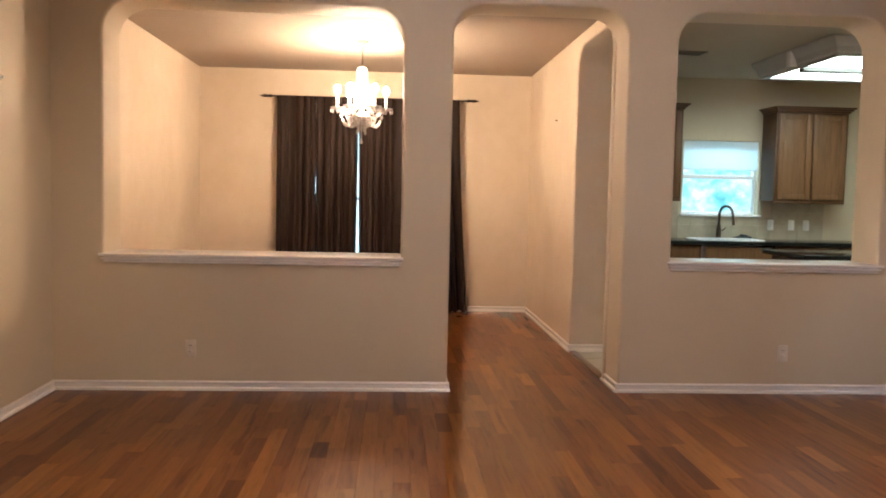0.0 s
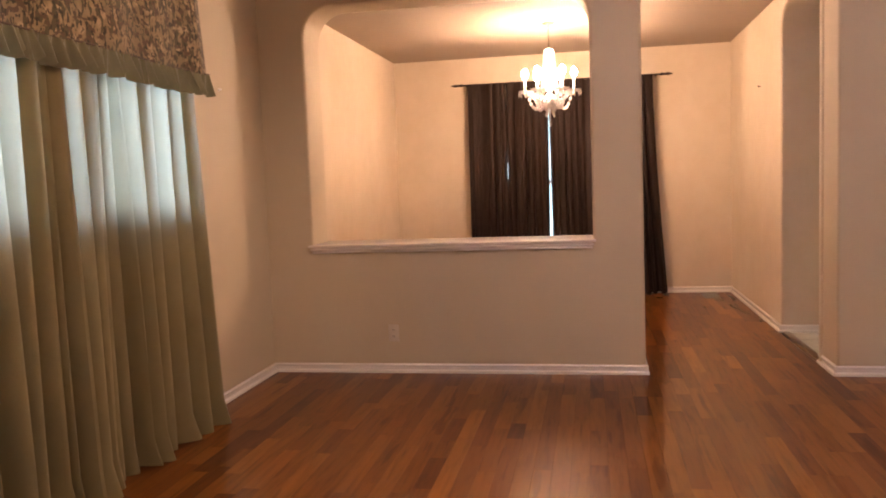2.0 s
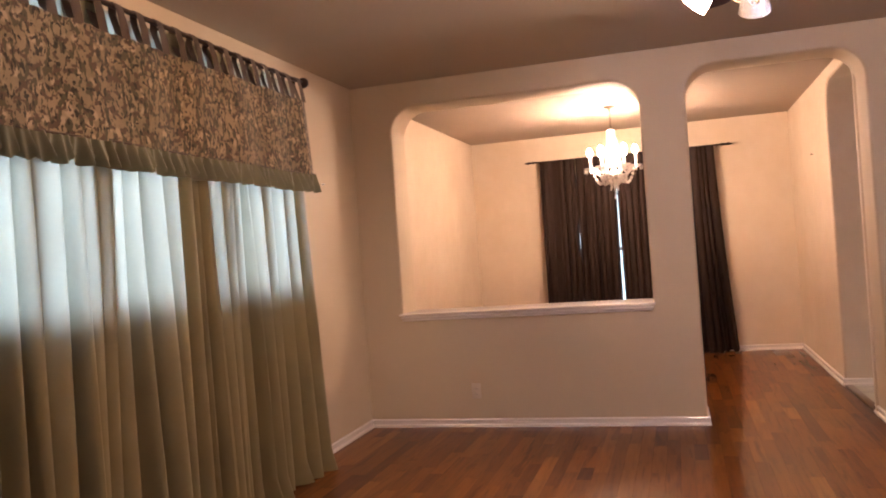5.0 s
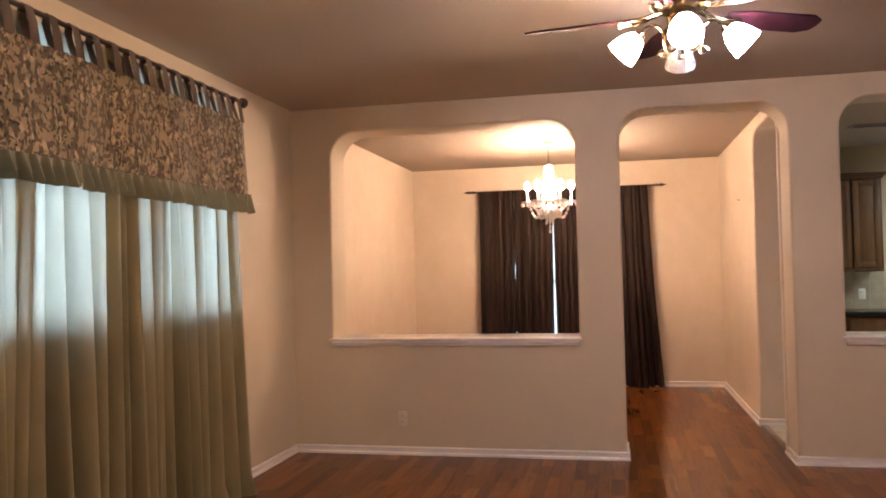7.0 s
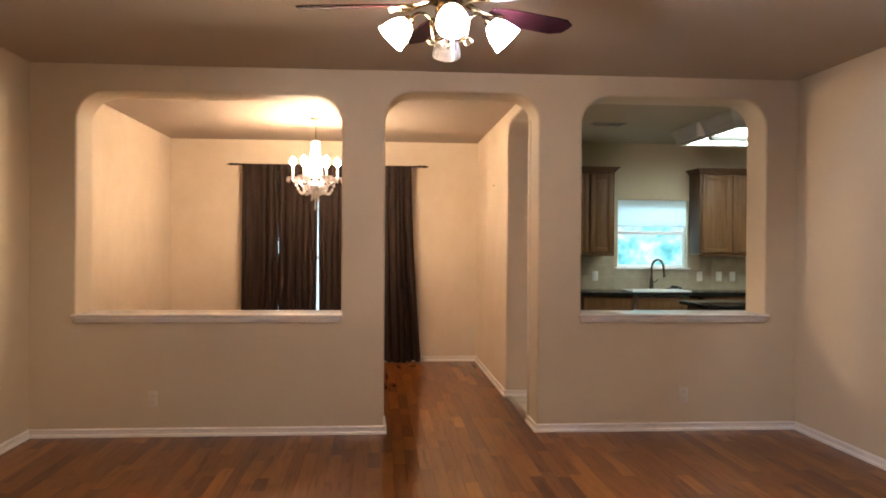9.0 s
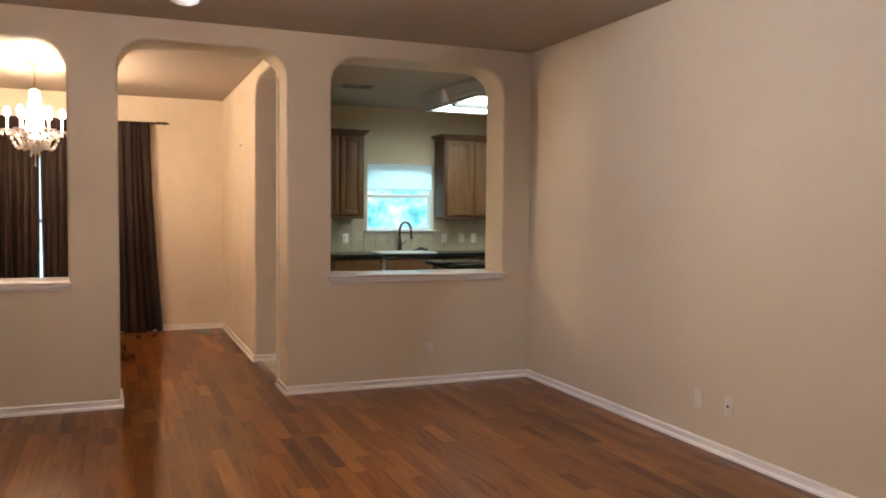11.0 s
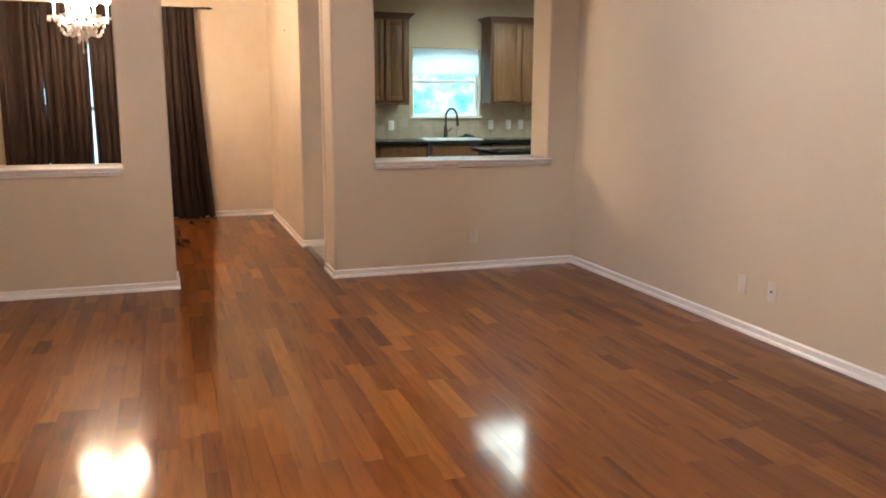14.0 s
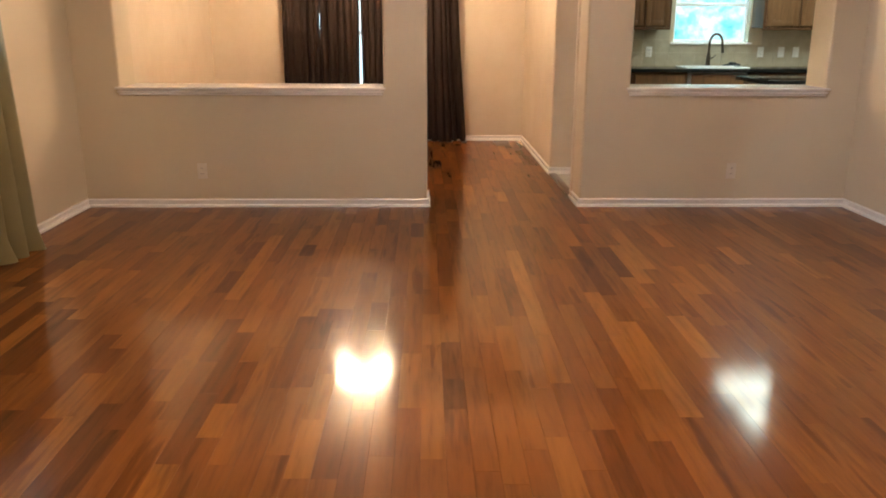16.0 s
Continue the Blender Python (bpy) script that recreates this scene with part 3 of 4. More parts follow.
def iron_rod(parent, axis, fixed, a, b, z, r, knob):
    def at(s, d=0.0, h=0.0):
        return (fixed + d, s, z + h) if axis == "y" else (s, fixed + d, z + h)
    part("rod", tube(bmesh.new(), [at(a), at((a + b) / 2), at(b)], r, 10), black_iron, parent)
    for s, sg in ((a, -1), (b, 1)):
        bm = bmesh.new()
        if knob == "ball":
            ball(bm, at(s + sg * 0.028), 0.036, u=14, v=10)
            tube(bm, [at(s), at(s + sg * 0.012)], r * 1.6, 10)
        else:
            tube(bm, [at(s), at(s + sg * 0.015), at(s + sg * 0.05), at(s + sg * 0.085), at(s + sg * 0.14)], [r, r * 2.0, r * 1.2, r * 1.9, 0.001], 10)
        part("finial", bm, black_iron, parent)


ROD_X, ROD_Z = -2.445, 2.555
rod1 = empty("curtain_rod", (0, 0, 0), "black iron curtain rod with ball finials above living room windows", "curtain rod")
iron_rod(rod1, "y", ROD_X, -4.15, -1.115, ROD_Z, 0.013, "ball")
for s in (-4.05, -2.62, -1.20):
    part("bracket", tube(bmesh.new(), [(XL + 0.002, s, ROD_Z - 0.01), (-2.50, s, ROD_Z - 0.012), (ROD_X - 0.006, s, ROD_Z - 0.016)], 0.008, 8), black_iron, rod1)
under = empty("curtain_rod", (0, 0, 0), "thin white inner curtain rod behind the valance", "curtain rod")
part("rod", tube(bmesh.new(), [(-2.512, -4.10, 2.528), (-2.512, -2.6, 2.528), (-2.512, -1.16, 2.528)], 0.009, 8), trim_white, under)
for s in (-4.08, -1.18):
    part("bracket", boxed(XL + 0.002, -2.506, s - 0.01, s + 0.01, 2.520, 2.536), trim_white, under)

cur1 = empty("curtain", (0, 0, 0), "sage green full-length lined curtain, closed, hem on floor", "curtain", "living room curtains")
drape("cloth", sage_cloth, cur1, -2.515, 1, -4.10, -2.33, -4.15, -2.36, 2.535, 0.012, 18, 0.15, 5, puddle=0.03, lap=0.40)
cur2 = empty("curtain", (0, 0, 0), "sage green full-length lined curtain, closed, hem spreading on floor", "curtain", "living room curtains")
drape("cloth", sage_cloth, cur2, -2.512, 1, -2.46, -1.165, -2.50, -1.145, 2.535, 0.006, 12, 0.15, 11, puddle=0.04, lap=0.41)


def valance():
    val = empty("valance", (0, 0, 0), "tan floral print tab-top valance with sage ruffle over curtains", "valance")
    y0, y1 = -4.12, -1.15
    bm = bmesh.new()
    nu, nv = 220, 14
    rows = []
    for j in range(nv + 1):
        v = j / nv
        row = []
        for i in range(nu + 1):
            u = i / nu
            y = y0 + (y1 - y0) * u
            d = 0.012 * math.sin(19 * u + 1.0) * v + 0.006 * math.sin(47 * u) + 0.018 * v
            d -= 0.02 * max(0, u - 0.97) / 0.03
            row.append(bm.verts.new((ROD_X + 0.046 + d, y + 0.01 * v, 2.412 - 0.030 * math.sin(u * 100) ** 2 * (1 - v) * 0.2 - (2.412 - 1.925) * v)))
        rows.append(row)
    for r0, r1 in zip(rows, rows[1:]):
        for i in range(nu):
            bm.faces.new((r0[i], r0[i + 1], r1[i + 1], r1[i]))
    part("panel", bm, valance_cloth, val)
    # gathered ruffle
    bm = bmesh.new()
    nu, nv = 760, 6
    rows = []
    for j in range(nv + 1):
        v = j / nv
        row = []
        for i in range(nu + 1):
            u = i / nu
            y = y0 + (y1 - 0.006 * v - y0) * u
            n = noise.noise((u * 9, 0.3, 2.0))
            d = (0.006 + 0.026 * v) * math.sin(2 * math.pi * 36 * u + 9.0 * n) + (0.003 + 0.012 * v) * math.sin(2 * math.pi * 79 * u + 5 * n) + 0.010 * v * math.sin(60 * u + 2)
            row.append(bm.verts.new((ROD_X + 0.058 + 0.012 * math.sin(19 * u + 1.0) + d + 0.012 * v, y, 1.932 - 0.105 * v - 0.020 * v * math.sin(2 * math.pi * 36 * u + 9 * n + 1.2))))
        rows.append(row)
    for r0, r1 in zip(rows, rows[1:]):
        for i in range(nu):
            bm.faces.new((r0[i], r0[i + 1], r1[i + 1], r1[i]))
    part("ruffle", bm, ruffle_cloth, val, "gathered sage ruffle")
    part("piping", tube(bmesh.new(), [(ROD_X + 0.061 + 0.012 * math.sin(19 * k / 60 + 1.0), y0 + (y1 + 0.01 - y0) * k / 60, 1.930) for k in range(61)], 0.005, 6), tab_cloth, val, "dark piping along the ruffle seam")
    # loops over the rod
    ys, y = [], -1.20
    while y > y0:
        ys.append(y)
        y -= 0.146
    for y in ys:
        bm = bmesh.new()
        w = 0.029
        prof = [(ROD_X + 0.050, 2.402), (ROD_X + 0.034, 2.50), (ROD_X + 0.016, 2.560)]
        prof += [(ROD_X + 0.0165 * math.cos(a), ROD_Z + 0.0165 * math.sin(a)) for a in (0.5, 1.0, 1.57, 2.2, 2.8)]
        prof += [(ROD_X - 0.017, 2.52), (ROD_X + 0.012, 2.43), (ROD_X + 0.042, 2.402)]
        rows = [[bm.verts.new((x, y + s * w * (1 - 0.12 * (z > 2.54)), z)) for s in (-1, 1)] for x, z in prof]
        for p, q in zip(rows, rows[1:]):
            bm.faces.new((p[0], p[1], q[1], q[0]))
        part("tab", bm, tab_cloth, val)


valance()

# ---------------------------------------------------------------- dining room curtains
rod2 = empty("curtain_rod", (0, 0, 0), "slim black iron curtain rod with arrow finials in dining room", "curtain rod")
iron_rod(rod2, "x", 3.60, -1.70, 0.41, 2.350, 0.009, "arrow")
for s in (-1.66, -0.65, 0.37):
    part("bracket", tube(bmesh.new(), [(s, DF - 0.002, 2.335), (s, 3.64, 2.335), (s, 3.606, 2.340)], 0.006, 8), black_iron, rod2)
curd = (("dark brown full-length curtain panel, drawn", -1.655, -1.222, -1.66, -1.222, 7, 21),
        ("dark brown full-length curtain panel, drawn to the gap", -1.228, -0.772, -1.228, -0.785, 7, 22),
        ("dark brown full-length curtain panel, drawn beside the gap", -0.768, -0.10, -0.745, -0.06, 10, 23),
        ("dark brown full-length curtain panel, hem flaring at floor", -0.12, 0.335, -0.09, 0.465, 7, 24))
for lab, a0, a1, b0, b1, n, sd in curd:
    c = empty("curtain", (0, 0, 0), lab, "curtain", "dining room curtains")
    drape("cloth", brown_cloth, c, 3.612, -1, a0, a1, b0, b1, 2.352, 0.012, n, 0.095, sd, axis="x", slit=0.012 if sd == 21 else 0.0)

# ---------------------------------------------------------------- ceiling fan


def ceiling_fan():
    cx, cy = FAN_C
    fan = empty("ceiling_fan", (cx, cy, 2.42), "brass ceiling fan with rosewood blades and cut-glass lamps, one unlit", "ceiling fan")

    def put(bm):
        bm.transform(Matrix.Translation((0, 0, -2.42)))
        return bm
    part("canopy", put(lathe(bmesh.new(), [(0.07, 2.713), (0.075, 2.706), (0.07, 2.69), (0.03, 2.655), (0.025, 2.62)], 28)), brass, fan)
    part("motor_housing", put(lathe(bmesh.new(), [(0.03, 2.63), (0.09, 2.615), (0.125, 2.58), (0.13, 2.53), (0.12, 2.49), (0.128, 2.475), (0.10, 2.455), (0.06, 2.44)], 36)), brass, fan)
    part("ornament_ring", put(lathe(bmesh.new(), [(0.118, 2.52), (0.138, 2.512), (0.138, 2.500), (0.118, 2.492)], 36, close=False)), bronze, fan)
    for k in range(5):
        a = radians(28 + 72 * k)
        m = Matrix.Rotation(a, 4, "Z")
        bm = bmesh.new()
        # blade outline: clipped corners at the tip
        out = [(0.20, -0.045), (0.30, -0.066), (0.60, -0.070), (0.655, -0.040), (0.66, 0.0), (0.655, 0.040), (0.60, 0.070), (0.30, 0.066), (0.20, 0.045)]
        lo = [bm.verts.new((x, y, -0.004)) for x, y in out]
        hi = [bm.verts.new((x, y, 0.004)) for x, y in out]
        bm.faces.new(lo)
        bm.faces.new(hi)
        for i in range(len(out)):
            bm.faces.new((lo[i], lo[(i + 1) % len(out)], hi[(i + 1) % len(out)], hi[i]))
        bm.transform(m @ Matrix.Translation((0, 0, 2.436)) @ Matrix.Rotation(radians(-12), 4, "X"))
        blade = part("blade", put(bm), rosewood, fan, "dark red rosewood blade")
        bm = bmesh.new()
        tube(bm, [(0.085, 0, 2.455), (0.13, 0.012, 2.440), (0.17, 0.018, 2.433), (0.23, 0.022, 2.432)], [0.012, 0.009, 0.008, 0.006], 8)
        tube(bm, [(0.085, 0, 2.455), (0.13, -0.012, 2.440), (0.17, -0.018, 2.425), (0.23, -0.022, 2.424)], [0.012, 0.009, 0.008, 0.006], 8)
        for y in (-0.028, 0.0, 0.028):
            tube(bm, [(0.20, 0, 2.424), (0.235, y, 2.424), (0.26, y * 1.1, 2.428 + y * 0.2)], 0.006, 6)
        bm.transform(m)
        part("blade_iron", put(bm), brass, fan)
    part("switch_housing", put(lathe(bmesh.new(), [(0.05, 2.44), (0.062, 2.425), (0.06, 2.39), (0.045, 2.375), (0.03, 2.365), (0.022, 2.33), (0.035, 2.315), (0.020, 2.306), (0.012, 2.296), (0.004, 2.290)], 24)), brass, fan)
    part("pull_chain", put(tube(bmesh.new(), [(0.01, -0.02, 2.30), (0.012, -0.022, 2.24), (0.012, -0.022, 2.195)], 0.0011, 5)), brass, fan)
    for k in range(4):
        a = radians(FAN_LAMP_TURN + 90 * k)
        turn = Matrix.Rotation(a, 4, "Z")
        # from the hub's foot the arm stands up, arches over and comes down into the socket
        arm = [(0.018, 0, 2.300), (0.045, 0, 2.288), (0.066, 0, 2.296)]
        arm += [(0.122 - 0.048 * math.cos(q), 0, 2.352 + 0.050 * math.sin(q)) for q in (0.24 * n - 0.25 for n in range(14))]
        bm = tube(bmesh.new(), arm, 0.0065, 8)
        # scroll under the arm
        sc = [(0.078 + 0.020 * math.cos(q) * (1 - q / 12), 0, 2.282 + 0.020 * math.sin(q) * (1 - q / 12)) for q in (0.5 * n for n in range(14))]
        tube(bm, sc, 0.004, 6)
        bm.transform(turn)
        part("lamp_arm", put(bm), brass, fan)
        tilt = turn @ Matrix.Translation((0.168, 0, 2.372)) @ Matrix.Rotation(radians(180 - 45), 4, "Y")
        part("socket", put(lathe(bmesh.new(), [(0.012, -0.012), (0.024, -0.004), (0.026, 0.016), (0.020, 0.022)], 16, tilt)), brass, fan)
        bm = bmesh.new()
        ring = [(0.022, 0.012), (0.034, 0.022), (0.048, 0.045), (0.058, 0.075), (0.063, 0.100), (0.066, 0.118)]
        lathe(bm, ring + [(r - 0.003, h) for r, h in ring[::-1]] + ring[:1], 16, tilt, close=False)
        bmesh.ops.remove_doubles(bm, verts=bm.verts, dist=0.0001)
        part("lamp_shade", put(bm), clear_glass if k == 2 else lit_shades[k], fan, "clear cut-glass shade, bulb out" if k == 2 else "diamond-cut glass shade, glowing", smooth=k != 2)
        if k == 2:
            part("bulb", put(lathe(bmesh.new(), [(0.010, 0.02), (0.012, 0.035), (0.022, 0.060), (0.020, 0.080), (0.006, 0.092)], 12, tilt)), brass, fan, "unlit bulb in brass socket")
            continue
        lp = Matrix.Translation((cx, cy, 0)) @ tilt @ Vector((0, 0, 0.135))
        power, bulb_colour = next((p, c) for q, p, _, c in FAN_BULBS if q == k)
        sp = lamp("fan_lamp", "SPOT", lp, power, bulb_colour, 0.02, target=lp + Vector((math.cos(a), math.sin(a), -0.60)))
        sp.data.spot_size, sp.data.spot_blend = radians(102), 0.25


ceiling_fan()

# ---------------------------------------------------------------- chandelier


def chandelier():
    ox, oy = -0.672, 1.95
    ch = empty("chandelier", (ox, oy, 2.0), "clear crystal chandelier with six lit candle bulbs and bead strings", "chandelier")

    def put(bm):
        bm.transform(Matrix.Translation((0, 0, -2.0)))
        return bm
    part("canopy", put(lathe(bmesh.new(), [(0.058, 2.654), (0.060, 2.648), (0.045, 2.636), (0.012, 2.628), (0.008, 2.62)], 20)), bronze, ch)
    bm = bmesh.new()
    for i in range(9):
        z = 2.615 - i * 0.022
        m = Matrix.Translation((0, 0, z)) @ Matrix.Rotation(radians(90 * (i % 2)), 4, "Z")
        pts = [m @ Vector((0.007 * math.cos(q), 0, 0.015 * math.sin(q))) for q in (2 * math.pi * n / 10 for n in range(11))]
        tube(bm, pts, 0.002, 5)
    part("chain", put(bm), brass, ch)
    part("crown", put(lathe(bmesh.new(), [(0.010, 2.440), (0.036, 2.428), (0.050, 2.412), (0.040, 2.400), (0.018, 2.395)], 20)), crystal, ch)
    part("stem", put(lathe(bmesh.new(), [(0.012, 2.44), (0.018, 2.40), (0.012, 2.36), (0.030, 2.30), (0.036, 2.24), (0.020, 2.19), (0.040, 2.13), (0.045, 2.09), (0.022, 2.05), (0.050, 2.015), (0.055, 1.985), (0.020, 1.95), (0.012, 1.90), (0.010, 1.87)], 16)), crystal, ch)
    # added glowing core that brightens the column; the only bulbs are the six candles
    part("column_core", put(lathe(bmesh.new(), [(0.006, 2.395), (0.020, 2.36), (0.024, 2.26), (0.026, 2.16), (0.010, 2.13)], 12, Matrix.Translation((0.0, -0.0375, 0)))), column_glow, ch, "added glowing core behind the bead strings, no bulb")
    # bead strings that fall from the crown to the arms' hub
    for k in range(14):
        a = 2 * math.pi * k / 14
        bm = bmesh.new()
        for i in range(15):
            f = i / 14
            r = 0.036 + 0.036 * f ** 1.6
            ball(bm, (r * math.cos(a), r * math.sin(a), 2.410 - 0.335 * f), 0.0135, sz=1.1, u=6, v=5)
        tube(bm, [((0.036 + 0.036 * f ** 1.6) * math.cos(a), (0.036 + 0.036 * f ** 1.6) * math.sin(a), 2.410 - 0.335 * f) for f in (n / 14 for n in range(15))], 0.004, 5)
        part("bead_string", put(bm), crystal, ch)
    drop = lathe(bmesh.new(), [(0.001, 0.0), (0.006, -0.012), (0.008, -0.028), (0.001, -0.046)], 6)
    drop_me = finish(drop, "prism", crystal, False)

    def hang(x, y, z, s=1.0):
        p = new("prism", drop_me)
        p.parent = ch
        p.location, p.scale = (x, y, z - 2.0), (s, s, s)
    for k in range(6):
        a = radians(4 + 60 * k)
        turn = Matrix.Rotation(a, 4, "Z")
        pts = []
        for s in range(17):
            f = s / 16
            pts.append((0.03 + 0.185 * f, 0, 2.03 - 0.065 * math.sin(math.pi * min(1, f * 1.25)) + 0.02 * f))
        bm = tube(bmesh.new(), pts, 0.0065, 8)
        bm.transform(turn)
        part("arm", put(bm), crystal, ch)
        px, py = 0.215 * math.cos(a), 0.215 * math.sin(a)
        m = Matrix.Translation((px, py, 0))
        part("dish", put(lathe(bmesh.new(), [(0.010, 2.045), (0.034, 2.050), (0.060, 2.064), (0.063, 2.070), (0.034, 2.058), (0.012, 2.060)], 16, m)), crystal, ch)
        part("candle_sleeve", put(lathe(bmesh.new(), [(0.012, 2.058), (0.0125, 2.075), (0.0105, 2.085), (0.0105, 2.180), (0.006, 2.186)], 12, m)), plate_white, ch)
        part("bulb", put(lathe(bmesh.new(), [(0.008, 2.184), (0.021, 2.196), (0.028, 2.212), (0.026, 2.232), (0.014, 2.252), (0.002, 2.266)], 12, m)), bulb_glow, ch, "lit flame-shaped bulb")
        for q in range(8):
            b = 2 * math.pi * q / 8
            hang(px + 0.057 * math.cos(b), py + 0.057 * math.sin(b), 2.062, 1.0)
        # bead swags from dish to hub
        bm = bmesh.new()
        for i in range(9):
            f = i / 8
            r = 0.20 - 0.13 * f
            ball(bm, (r * math.cos(a + 0.2), r * math.sin(a + 0.2), 2.035 - 0.10 * math.sin(math.pi * f) - 0.05 * f), 0.0135 if i in (0, 8) else 0.0165, u=6, v=5)
        tube(bm, [((0.20 - 0.13 * f) * math.cos(a + 0.2), (0.20 - 0.13 * f) * math.sin(a + 0.2), 2.035 - 0.10 * math.sin(math.pi * f) - 0.05 * f) for f in (n / 8 for n in range(9))], 0.004, 5)
        part("bead_swag", put(bm), crystal, ch)
    part("lower_dish", put(lathe(bmesh.new(), [(0.02, 1.965), (0.09, 1.975), (0.120, 1.99), (0.123, 1.984), (0.09, 1.962), (0.02, 1.952)], 24)), crystal, ch)
    for q in range(16):
        b = 2 * math.pi * q / 16
        hang(0.118 * math.cos(b), 0.118 * math.sin(b), 1.985, 1.15)
    for q in range(8):
        b = 2 * math.pi * q / 8
        hang(0.06 * math.cos(b), 0.06 * math.sin(b), 1.955, 1.3)
        bm = bmesh.new()
        for i in range(6):
            ball(bm, (0.03 * math.cos(b), 0.03 * math.sin(b), 1.93 - 0.013 * i), 0.0075, u=6, v=5)
        part("bead_drop", put(bm), crystal, ch)
    # strings of cut beads below the hub, the middle one longest
    for dx, low in ((-0.034, 1.86), (0.0, 1.775), (0.034, 1.855)):
        bm = bmesh.new()
        z = 1.945
        while z > low:
            ball(bm, (dx, 0, z), 0.0085, u=6, v=5)
            z -= 0.019
        ball(bm, (dx, 0, low - 0.006), 0.012, sz=1.6, u=6, v=6)
        tube(bm, [(dx, 0, 1.955), (dx, 0, 1.9), (dx, 0, low)], 0.002, 5)
        part("pendant", put(bm), crystal, ch)


# emission for the core added inside the chandelier's column
column_glow = Mat("column_glow", (1, 1, 1), 0.3).glow((1.0, 0.80, 0.58), 22).m
chandelier()

# ---------------------------------------------------------------- kitchen


def raised_door(parent, x0, x1, z0, z1, y, name="door"):
    """Frame-and-panel door whose face looks along -y."""
    d = part(name, boxed(x0, x1, y - 0.012, y, z0, z1, bevel=0.003), lit_front_wood, parent)
    w = 0.055
    for nm, a, b, c, e in (("stile", x0, x0 + w, z0, z1), ("stile", x1 - w, x1, z0, z1), ("rail", x0 + w, x1 - w, z0, z0 + w), ("rail", x0 + w, x1 - w, z1 - w, z1)):
        part(nm, boxed(a, b, y - 0.022, y - 0.0125, c, e, bevel=0.003), lit_front_wood, d)
    bm = bmesh.new()
    pa, pb, pc, pe = x0 + w + 0.010, x1 - w - 0.010, z0 + w + 0.010, z1 - w - 0.010
    rise = 0.035 if pe - pc > 0.5 else 0.0
    for inset, depth in ((0.0, 0.0125), (0.0, 0.0155), (0.022, 0.0205)):
        ring = [(pa + inset, pc + inset), (pb - inset, pc + inset)]
        ring += [(pb - inset + (pa - pb + 2 * inset) * n / 8, pe - inset - rise * (1 - math.sin(math.pi * n / 8))) for n in range(9)]
        row = [bm.verts.new((px, y - depth, pz)) for px, pz in ring]
        if depth > 0.0125:
            for i in range(len(row)):
                bm.faces.new((last[i], last[(i + 1) % len(row)], row[(i + 1) % len(row)], row[i]))
        last = row
    bm.faces.new(last)
    part("panel", bm, lit_front_wood, d)
    return d


def wall_cabinet(x0, x1, doors, label):
    c = empty("wall_cabinet", (0, 0, 0), label, "cabinet", "kitchen wall cabinets")
    z0, z1, y0 = 1.325, 2.270, 3.115
    part("body", boxed(x0, x1, y0, KB - 0.002, z0, z1, bevel=0.003), cabinet_wood, c)
    part("light_rail", boxed(x0, x1, y0, y0 + 0.02, z0 - 0.025, z0 - 0.001, bevel=0.003), cabinet_wood, c)
    bm = bmesh.new()
    for k, (o, h0, h1) in enumerate(((0.012, 0.0, 0.022), (0.030, 0.022, 0.042), (0.052, 0.042, 0.060))):
        box(bm, x0 - o, x1 + o, y0 - o - 0.02, KB - 0.002, z1 + h0 + 0.001, z1 + h1, bevel=0.005)
    part("crown_moulding", bm, cabinet_wood, c)
    w = (x1 - x0 - 0.03) / doors
    for k in range(doors):
        raised_door(c, x0 + 0.015 + k * w + 0.012, x0 + 0.015 + (k + 1) * w - 0.012, z0 + 0.02, z1 - 0.02, y0 - 0.001)


wall_cabinet(3.70, 4.49, 2, "medium brown oak wall cabinet with two raised-panel doors")
wall_cabinet(1.80, 2.68, 3, "medium brown oak wall cabinet beside the sink window")

CT = 0.895
counter = empty("worktop", (0, 0, 0), "polished black granite worktop along the kitchen wall", "worktop")
SX0, SX1, SY0, SY1 = 2.84, 3.50, 2.90, 3.26
for a, b, c, d in ((1.50, SX0, 2.765, KB - 0.002), (SX1, KR - 0.002, 2.765, KB - 0.002), (SX0, SX1, 2.765, SY0), (SX0, SX1, SY1, KB - 0.002)):
    part("slab", boxed(a, b, c, d, CT - 0.038, CT, bevel=0.003), granite, counter)
sink = empty("sink", (0, 0, 0), "white enamel drop-in kitchen sink set in black granite", "sink")
bm = bmesh.new()
for a, b, c, d in ((SX0 - 0.02, SX0 + 0.02, SY0 - 0.02, SY1 + 0.02), (SX1 - 0.02, SX1 + 0.02, SY0 - 0.02, SY1 + 0.02), (SX0 + 0.02, SX1 - 0.02, SY0 - 0.02, SY0 + 0.02), (SX0 + 0.02, SX1 - 0.02, SY1 - 0.02, SY1 + 0.02)):
    box(bm, a, b, c, d, CT + 0.001, CT + 0.014, bevel=0.005)
part("rim", bm, white_enamel, sink)
bm = bmesh.new()
for a, b, c, d in ((SX0 + 0.002, SX0 + 0.014, SY0, SY1), (SX1 - 0.014, SX1 - 0.002, SY0, SY1), (SX0 + 0.014, SX1 - 0.014, SY0 + 0.002, SY0 + 0.014), (SX0 + 0.014, SX1 - 0.014, SY1 - 0.014, SY1 - 0.002)):
    box(bm, a, b, c, d, CT - 0.19, CT)
box(bm, SX0, SX1, SY0, SY1, CT - 0.20, CT - 0.19)
part("basin", bm, white_enamel, sink)

